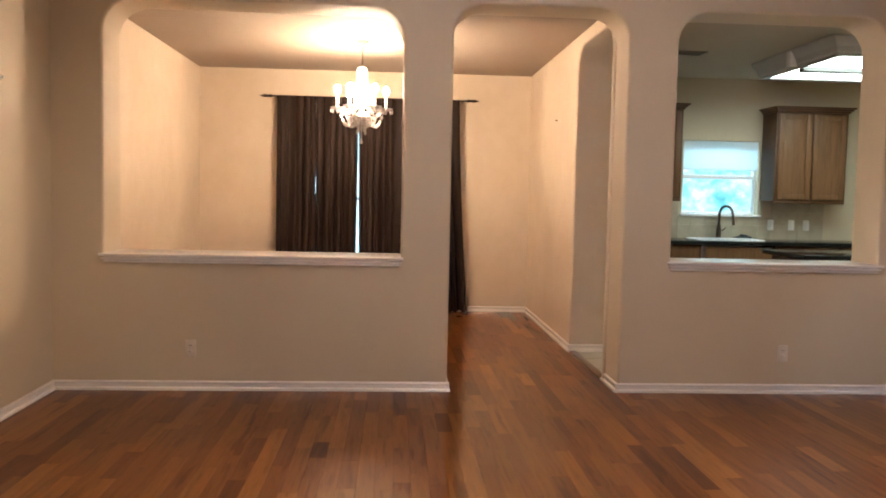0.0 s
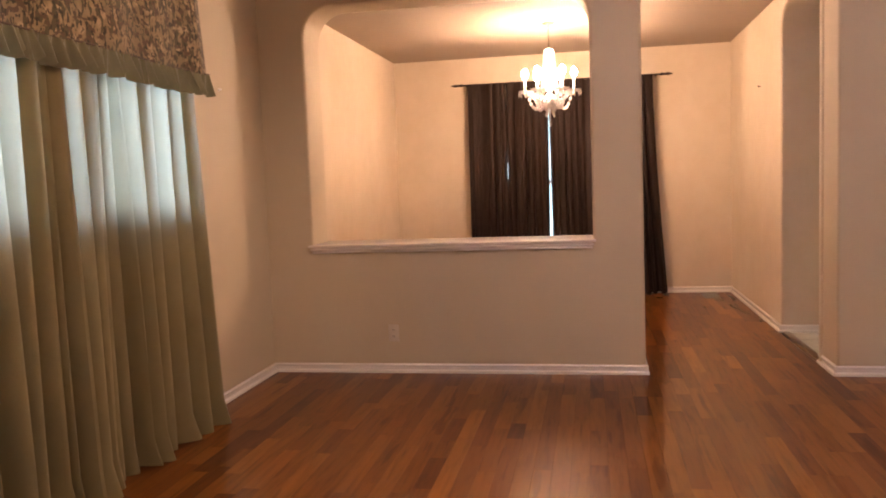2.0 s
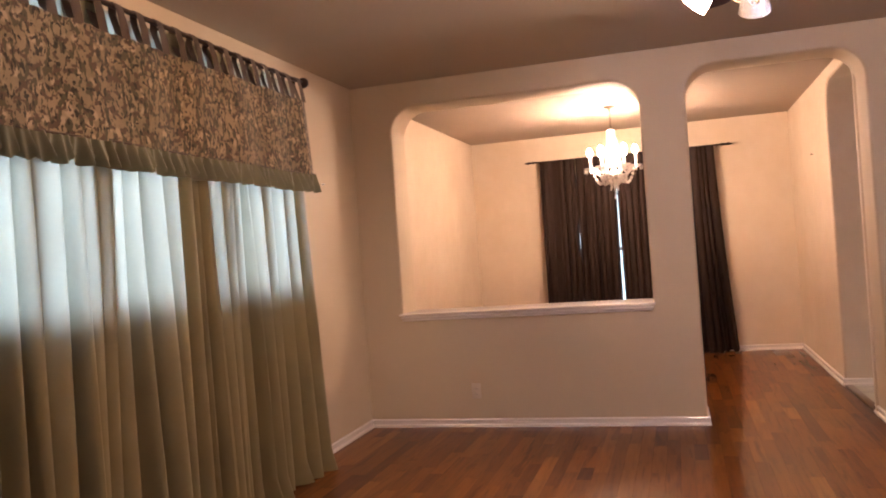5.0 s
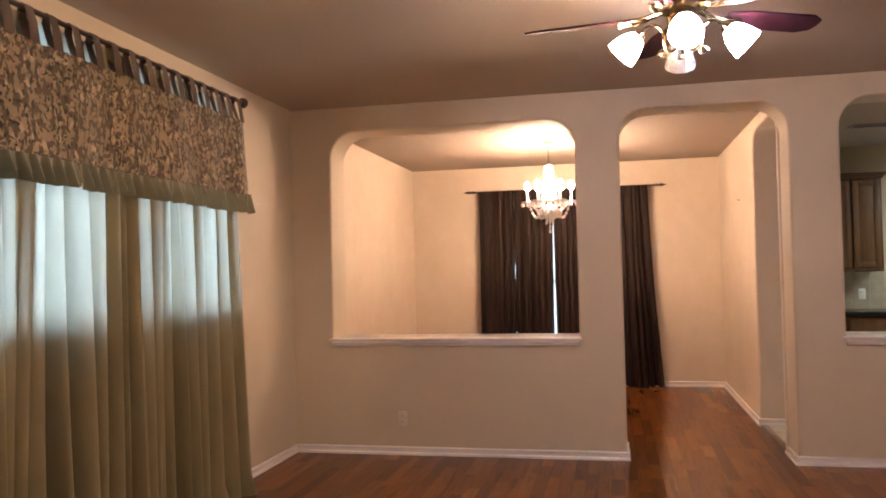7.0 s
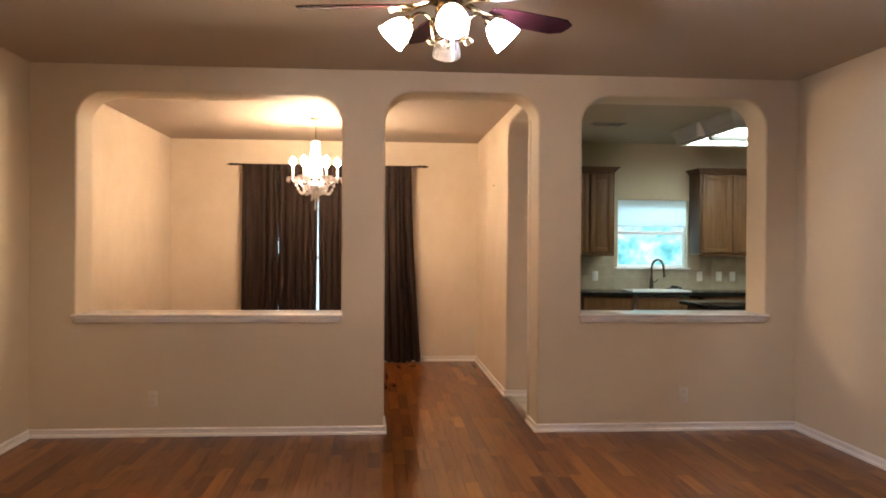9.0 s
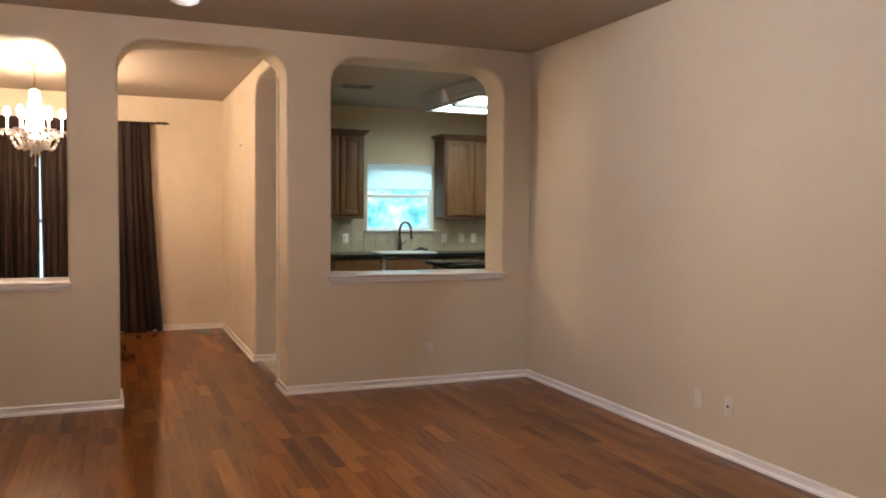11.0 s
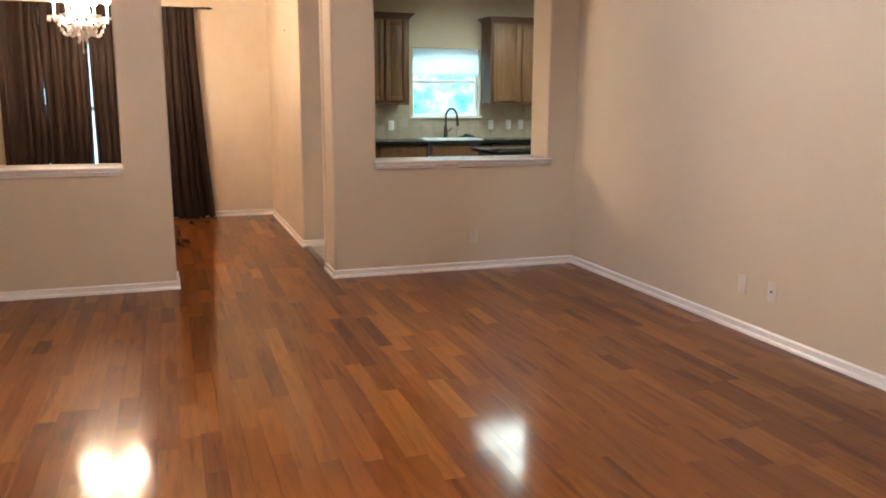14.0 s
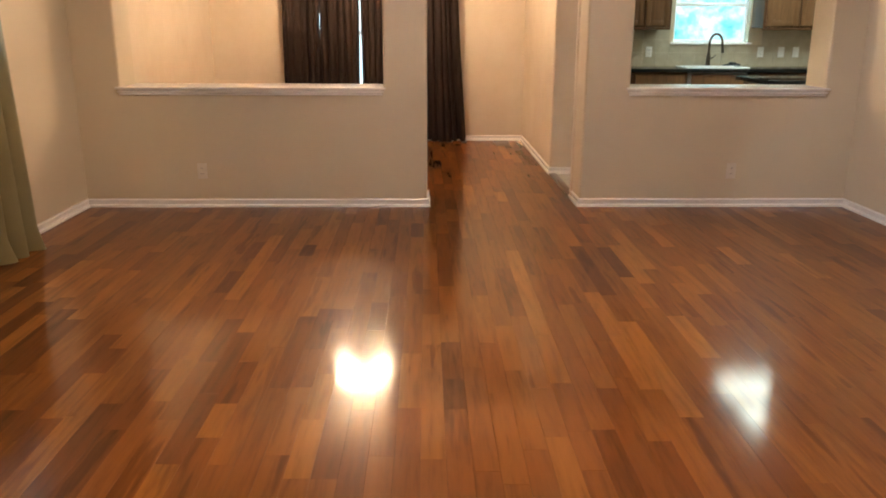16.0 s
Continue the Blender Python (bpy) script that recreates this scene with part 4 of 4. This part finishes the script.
faucet = empty("faucet", (3.20, 3.32, CT), "dark bronze gooseneck pull-down faucet behind the sink", "faucet")
bm = lathe(bmesh.new(), [(0.036, 0.001), (0.036, 0.014), (0.027, 0.026), (0.025, 0.11), (0.020, 0.14), (0.016, 0.16)], 16)
part("base", bm, bronze, faucet)
pts = [(0, 0, 0.14), (0, 0, 0.26)] + [(0.055 - 0.055 * math.cos(q), -0.05 * (1 - math.cos(q)), 0.26 + 0.10 * math.sin(q)) for q in (0.3 * n for n in range(1, 11))] + [(0.112, -0.102, 0.225)]
part("spout", tube(bmesh.new(), pts, 0.014, 10), bronze, faucet)
part("spray_head", tube(bmesh.new(), [(0.112, -0.102, 0.23), (0.116, -0.106, 0.19), (0.120, -0.109, 0.155)], [0.013, 0.017, 0.018], 12), bronze, faucet)
part("lever", tube(bmesh.new(), [(0.015, 0, 0.085), (0.045, -0.01, 0.10), (0.075, -0.02, 0.13)], [0.008, 0.007, 0.005], 8), bronze, faucet)
cloth = bmesh.new()
for i, (x, y, z, r) in enumerate(((0, 0, 0.016, 0.030), (0.045, 0.01, 0.018, 0.026), (0.085, -0.005, 0.014, 0.024), (0.03, -0.02, 0.042, 0.026), (0.075, 0.0, 0.040, 0.022), (0.12, 0.0, 0.022, 0.022), (-0.035, 0.008, 0.012, 0.02))):
    ball(cloth, (3.43 + x, 3.32 + y, CT + z), r, sx=1.2, sz=0.62)
thing("sponge_holder", cloth, slot_dark, "small black scrubber lying behind the sink", "scrubber")

units = ((1.52, 2.22), (2.22, 2.82), (2.82, 3.60), (3.60, 4.30), (4.30, 5.20))
for i, (x0, x1) in enumerate(units):
    c = empty("base_cabinet", (0, 0, 0), "medium brown oak base cabinet with drawer and door under granite", "cabinet", "kitchen base cabinets")
    part("body", boxed(x0 + 0.001, x1 - 0.001, 2.82, KB - 0.004, 0.10, CT - (0.21 if i == 2 else 0.040)), cabinet_wood, c)
    part("plinth", boxed(x0 + 0.001, x1 - 0.001, 2.88, KB - 0.004, 0.001, 0.099), cabinet_wood, c)
    part("drawer_front", boxed(x0 + 0.035, x1 - 0.035, 2.798, 2.818, 0.70, 0.838, bevel=0.004), lit_front_wood, c)
    raised_door(c, x0 + 0.02, x1 - 0.02, 0.13, 0.68, 2.819)

# splashback pieces between the worktop and the wall cabinets
splash = empty("splashback", (0, 0, 0), "tan stone tile splashback above granite worktop", "splashback", kind="structure")
tw, x = 0.152, 1.56
while x < 4.40:
    for z0, z1 in ((CT + 0.001, 1.045), (1.048, 1.19), (1.193, 1.318)):
        if KW[0] - 0.03 < x + tw and x < KW[1] + 0.03 and z1 > 1.13:
            if z0 > 1.13:
                continue
            z1 = 1.134
        part("tile", boxed(x, x + tw - 0.003, KB - 0.010, KB - 0.001, z0, z1), splash_tan, splash, smooth=False)
    x += tw


def wall_plate(name, ax, at, face, kind, label, category, skin=None):
    """A cover plate on a wall. ax: axis along the wall; face: the way it looks."""
    skin = skin or plate_almond
    p = empty(name, at, label, category)
    w, h = (0.035, 0.0575)
    def bar(nm, s0, s1, u0, u1, d0, d1, mat, bev):
        lo, hi = sorted((face * d0, face * d1))
        bm = boxed(s0, s1, lo, hi, u0, u1, bevel=bev) if ax == "x" else boxed(lo, hi, s0, s1, u0, u1, bevel=bev)
        return part(nm, bm, mat, p)
    bar("plate", -w, w, -h, h, 0.0005, 0.006, skin, 0.002)
    if kind == "outlet":
        for u in (-0.022, 0.022):
            s = bar("socket", -0.016, 0.016, u - 0.014, u + 0.014, 0.0065, 0.0080, skin, 0.001)
            for q in (-0.006, 0.006):
                b = bar("slot", q - 0.0012, q + 0.0012, u - 0.005, u + 0.006, 0.0084, 0.0090, slot_dark, 0)
    elif kind == "coax":
        bar("jack", -0.006, 0.006, -0.006, 0.006, 0.0065, 0.016, slot_dark, 0.002)
    elif kind == "switch":
        bar("rocker", -0.016, 0.016, -0.032, 0.032, 0.0065, 0.010, skin, 0.002)
    return p


for x in (2.545, 3.835, 4.075, 4.245):
    wall_plate("switch_plate", "x", (x, KB - 0.010, 1.055), -1, "switch" if x > 4 else "outlet", "white plastic cover plate on tan splashback", "wall plate", plate_white)
wall_plate("wall_outlet", "x", (-1.685, 0.0, 0.275), -1, "outlet", "almond plastic duplex outlet on beige wall", "outlet")
wall_plate("wall_outlet", "x", (2.305, 0.0, 0.275), -1, "outlet", "almond plastic duplex outlet under pass-through", "outlet")
wall_plate("blank_plate", "y", (XR, -2.160, 0.285), -1, "blank", "almond plastic blank plate on beige side wall", "wall plate")
wall_plate("cable_plate", "y", (XR, -2.415, 0.295), -1, "coax", "almond plastic cable plate with dark jack", "wall plate")

island = empty("kitchen_island", (0, 0, 0), "brown oak kitchen island with black granite top", "island")
part("top", boxed(2.84, 4.60, 0.78, 1.50, 0.862, 0.900, bevel=0.004), granite, island, "black granite top")
part("body", boxed(2.90, 4.54, 0.84, 1.44, 0.10, 0.861), cabinet_wood, island)
part("plinth", boxed(2.95, 4.49, 0.89, 1.39, 0.001, 0.099), cabinet_wood, island)
for k in range(3):
    part("panel", boxed(2.92 + k * 0.54, 3.42 + k * 0.54, 1.441, 1.455, 0.14, 0.82, bevel=0.004), cabinet_wood, island)


def ceiling_box():
    """Fluorescent box with a crown-moulded white frame and two glowing panels."""
    fx = empty("ceiling_light", (0, 0, 0), "pale grey crown-moulded fluorescent ceiling light with glowing panels", "ceiling light")
    x0, x1, y0, y1, zb, zt = 3.16, 4.40, 1.03, 2.40, 2.50, H2 - 0.001
    prof = [(0.0, zb), (0.0, zb + 0.02), (-0.012, zb + 0.03), (-0.02, zb + 0.07), (-0.045, zb + 0.11), (-0.06, zt - 0.015), (-0.06, zt), (0.06, zt), (0.06, zb)]
    def side(pa, pb, inward):
        bm = bmesh.new()
        rows = []
        for p, ends in ((pa, 1), (pb, -1)):
            row = []
            for d, z in prof:
                v = Vector(p) + Vector(inward) * d
                # mitre
                along = (Vector(pb) - Vector(pa)).normalized()
                v += along * ends * d
                row.append(bm.verts.new((v.x, v.y, z)))
            rows.append(row)
        n = len(prof)
        for i in range(n):
            bm.faces.new((rows[0][i], rows[0][(i + 1) % n], rows[1][(i + 1) % n], rows[1][i]))
        part("frame_side", bm, fixture_grey, fx, smooth=False)
    side((x0, y0, 0), (x0, y1, 0), (1, 0, 0))
    side((x1, y1, 0), (x1, y0, 0), (-1, 0, 0))
    side((x1, y0, 0), (x0, y0, 0), (0, 1, 0))
    side((x0, y1, 0), (x1, y1, 0), (0, -1, 0))
    ym = 1.72
    part("crossbar", boxed(x0 + 0.062, x1 - 0.062, ym - 0.045, ym + 0.045, zb - 0.030, zb + 0.05, bevel=0.004), shaded_grey, fx)
    for a, b in ((y0 + 0.062, ym - 0.046), (ym + 0.046, y1 - 0.062)):
        part("diffuser", boxed(x0 + 0.062, x1 - 0.062, a, b, zb + 0.012, zb + 0.018), tube_glow, fx, "glowing white acrylic panel")
    part("joint_block", boxed(x0 - 0.066, x0 + 0.012, ym - 0.05, ym + 0.05, zb + 0.006, zt - 0.002, bevel=0.02, seg=3), trim_white, fx)


ceiling_box()
vent = empty("ceiling_vent", (2.265, 1.98, H2), "grey metal ceiling air vent in kitchen", "vent")
part("backing", boxed(-0.15, 0.15, -0.075, 0.075, -0.003, -0.001), slot_dark, vent)
bm = bmesh.new()
for a, b, c, d in ((-0.17, -0.145, -0.09, 0.09), (0.145, 0.17, -0.09, 0.09), (-0.145, 0.145, -0.09, -0.07), (-0.145, 0.145, 0.07, 0.09)):
    box(bm, a, b, c, d, -0.012, -0.001, bevel=0.002)
part("frame", bm, vent_metal, vent)
for k in range(6):
    y = -0.058 + 0.0232 * k
    bm = boxed(-0.144, 0.144, -0.008, 0.008, -0.001, 0.001)
    bm.transform(Matrix.Translation((0, y, -0.010)) @ Matrix.Rotation(radians(35), 4, "X"))
    part("slat", bm, vent_metal, vent)
dvent = empty("ceiling_vent", (-0.80, 0.85, H2), "beige metal ceiling air vent in dining room", "vent")
part("backing", boxed(-0.12, 0.12, -0.06, 0.06, -0.003, -0.001), slot_dark, dvent)
bm = bmesh.new()
for a, b, c, d in ((-0.14, -0.115, -0.075, 0.075), (0.115, 0.14, -0.075, 0.075), (-0.115, 0.115, -0.075, -0.055), (-0.115, 0.115, 0.055, 0.075)):
    box(bm, a, b, c, d, -0.012, -0.001, bevel=0.002)
part("frame", bm, vent_metal, dvent)
for k in range(5):
    bm = boxed(-0.114, 0.114, -0.008, 0.008, -0.001, 0.001)
    bm.transform(Matrix.Translation((0, -0.044 + 0.022 * k, -0.010)) @ Matrix.Rotation(radians(35), 4, "X"))
    part("slat", bm, vent_metal, dvent)

# small hooks left in the walls
hook = tube(bmesh.new(), [(XL, -0.643, 1.912), (XL + 0.012, -0.643, 1.910), (XL + 0.018, -0.643, 1.918)], 0.005, 8)
ball(hook, (XL + 0.002, -0.643, 1.912), 0.009, u=8, v=6)
thing("wall_hook", hook, plate_white, "tiny white hook on the beige wall", "hook")
hook = tube(bmesh.new(), [(1.145, 2.20, 2.03), (1.130, 2.20, 2.028), (1.124, 2.20, 2.036)], 0.004, 8)
thing("wall_hook", hook, bronze, "tiny dark nail in the dining room wall", "hook")


def low_cabinet():
    """White painted cabinet near the curtains: round-edged top over an inset body."""
    c = empty("side_cabinet", (-1.72, -4.61, 0), "cream-white painted side cabinet with rounded top edge", "cabinet")
    x0, x1, y0, y1, z = -0.50, 0.505, -0.275, 0.285, 0.75
    bm = bmesh.new()
    box(bm, x0, x1, y0, y1, z - 0.030, z)
    es = [e for e in bm.edges if abs(e.verts[0].co.z - e.verts[1].co.z) > 0.01]
    bmesh.ops.bevel(bm, geom=es, offset=0.03, segments=4, affect="EDGES", profile=0.5)
    es = [e for e in bm.edges if abs(e.verts[0].co.z - e.verts[1].co.z) < 0.001 and len(e.link_faces) == 2 and e.calc_face_angle(0) > 1]
    bmesh.ops.bevel(bm, geom=es, offset=0.011, segments=3, affect="EDGES", profile=0.5)
    part("top", bm, furniture_paint, c)
    part("moulding", boxed(x0 + 0.03, x1 - 0.03, y0 + 0.03, y1 - 0.03, z - 0.052, z - 0.031, bevel=0.006), furniture_paint, c)
    part("body", boxed(x0 + 0.045, x1 - 0.045, y0 + 0.045, y1 - 0.045, 0.08, z - 0.053, bevel=0.004), furniture_paint, c)
    for sx in (x0 + 0.05, x1 - 0.10):
        for sy in (y0 + 0.05, y1 - 0.10):
            part("foot", boxed(sx, sx + 0.05, sy, sy + 0.05, 0.001, 0.079, bevel=0.006), furniture_paint, c)
    for k in range(2):
        a = x0 + 0.06 + k * 0.435
        d = part("drawer", boxed(a, a + 0.425, y0 + 0.028, y0 + 0.044, 0.52, 0.68, bevel=0.004), furniture_paint, c)
        part("knob", ball(bmesh.new(), (a + 0.21, y0 + 0.014, 0.60), 0.014), slot_dark, d)
        part("cupboard_door", boxed(a, a + 0.425, y0 + 0.028, y0 + 0.044, 0.11, 0.505, bevel=0.004), furniture_paint, c)


low_cabinet()
for x, y, r in ((-1.382, -4.480, 20), (-1.334, -4.432, -25)):
    bm = bmesh.new()
    box(bm, -0.009, 0.009, -0.008, 0.008, 0.0005, 0.022, bevel=0.003)
    bm.transform(Matrix.Translation((x, y, 0.75)) @ Matrix.Rotation(radians(r), 4, "Z"))
    thing("rubber_cap", bm, slot_dark, "small black rubber cap lying on white cabinet", "cap", "caps on the cabinet")

# ---------------------------------------------------------------- floors, piece by piece
ktile = empty("floor_kitchen", (0, 0, 0), "tan ceramic tile kitchen floor", "floor", kind="structure")
part("bed", boxed(1.20, KR, 0.33, 3.45, -0.03, -0.008), grout, ktile)
me = finish(boxed(-0.1985, 0.1985, -0.1985, 0.1985, -0.0079, -0.001, bevel=0.002, seg=1), "tile", tile_tan, False)
for i in range(10):
    for j in range(8):
        t = new("tile", me)
        t.parent = ktile
        t.location = (1.405 + 0.40 * i, 0.53 + 0.40 * j, 0)

floor = empty("floor", (0, 0, 0), "glossy red-brown hardwood plank floor with mixed tones", "floor", kind="structure")
part("subfloor", boxed(-2.60, 3.26, BACK - 0.05, 0.30, -0.06, -0.0225), subfloor, floor)
part("subfloor", boxed(-2.60, 1.19, 0.30, 3.75, -0.06, -0.0225), subfloor, floor)
PW, GAP = 0.083, 0.0006


def plank_verts(length, at=(0, 0, 0)):
    w, l = PW / 2 - GAP / 2, length / 2 - GAP / 2
    x, y, z = at
    corners = ((-1, -1), (1, -1), (1, 1), (-1, 1))
    vs = [(x + sx * w, y + sy * l, z - 0.020) for sx, sy in corners] + [(x + sx * w, y + sy * l, z) for sx, sy in corners]
    fs = [(4, 5, 6, 7), (3, 2, 1, 0)] + [(i, (i + 1) % 4, 4 + (i + 1) % 4, 4 + i) for i in range(4)]
    return vs, fs


lengths = (0.25, 0.38, 0.50, 0.62, 0.78, 0.95, 1.15)
shared = {}
for L in lengths:
    me = bpy.data.meshes.new("plank")
    me.from_pydata(*[plank_verts(L)[0], [], plank_verts(L)[1]])
    me.materials.append(plank_single)
    shared[L] = me
rng = random.Random(42)
rest_v, rest_f, near = [], [], 0
col = 0
x = -2.60 + PW / 2
while x < 3.24:
    y = BACK + 0.001
    end = 3.70 if x < 1.14 else 0.05
    first = True
    while y < end - 0.001:
        L = rng.choices(lengths, (2, 3, 3, 3, 3, 2, 2))[0]
        if first:
            L = rng.uniform(0.15, 0.95)
        if y + L > end - 0.12:
            L = end - y
        cy = y + L / 2
        if -1.25 < x < 1.75 and -4.15 < cy < -0.45 and near < 300 and L in shared:
            p = new("plank", shared[L])
            p.parent = floor
            p.location = (x, cy, 0)
            near += 1
        else:
            vs, fs = plank_verts(L, (x, cy, 0))
            k = len(rest_v)
            rest_v += vs
            rest_f += [tuple(i + k for i in f) for f in fs]
        y += L
        first = False
    x += PW
me = bpy.data.meshes.new("planks")
me.from_pydata(rest_v, [], rest_f)
me.materials.append(plank_many)
rest = new("planks", me)
rest.parent = floor
tagged(rest, "red-brown hardwood planks", "", "", "stuff")
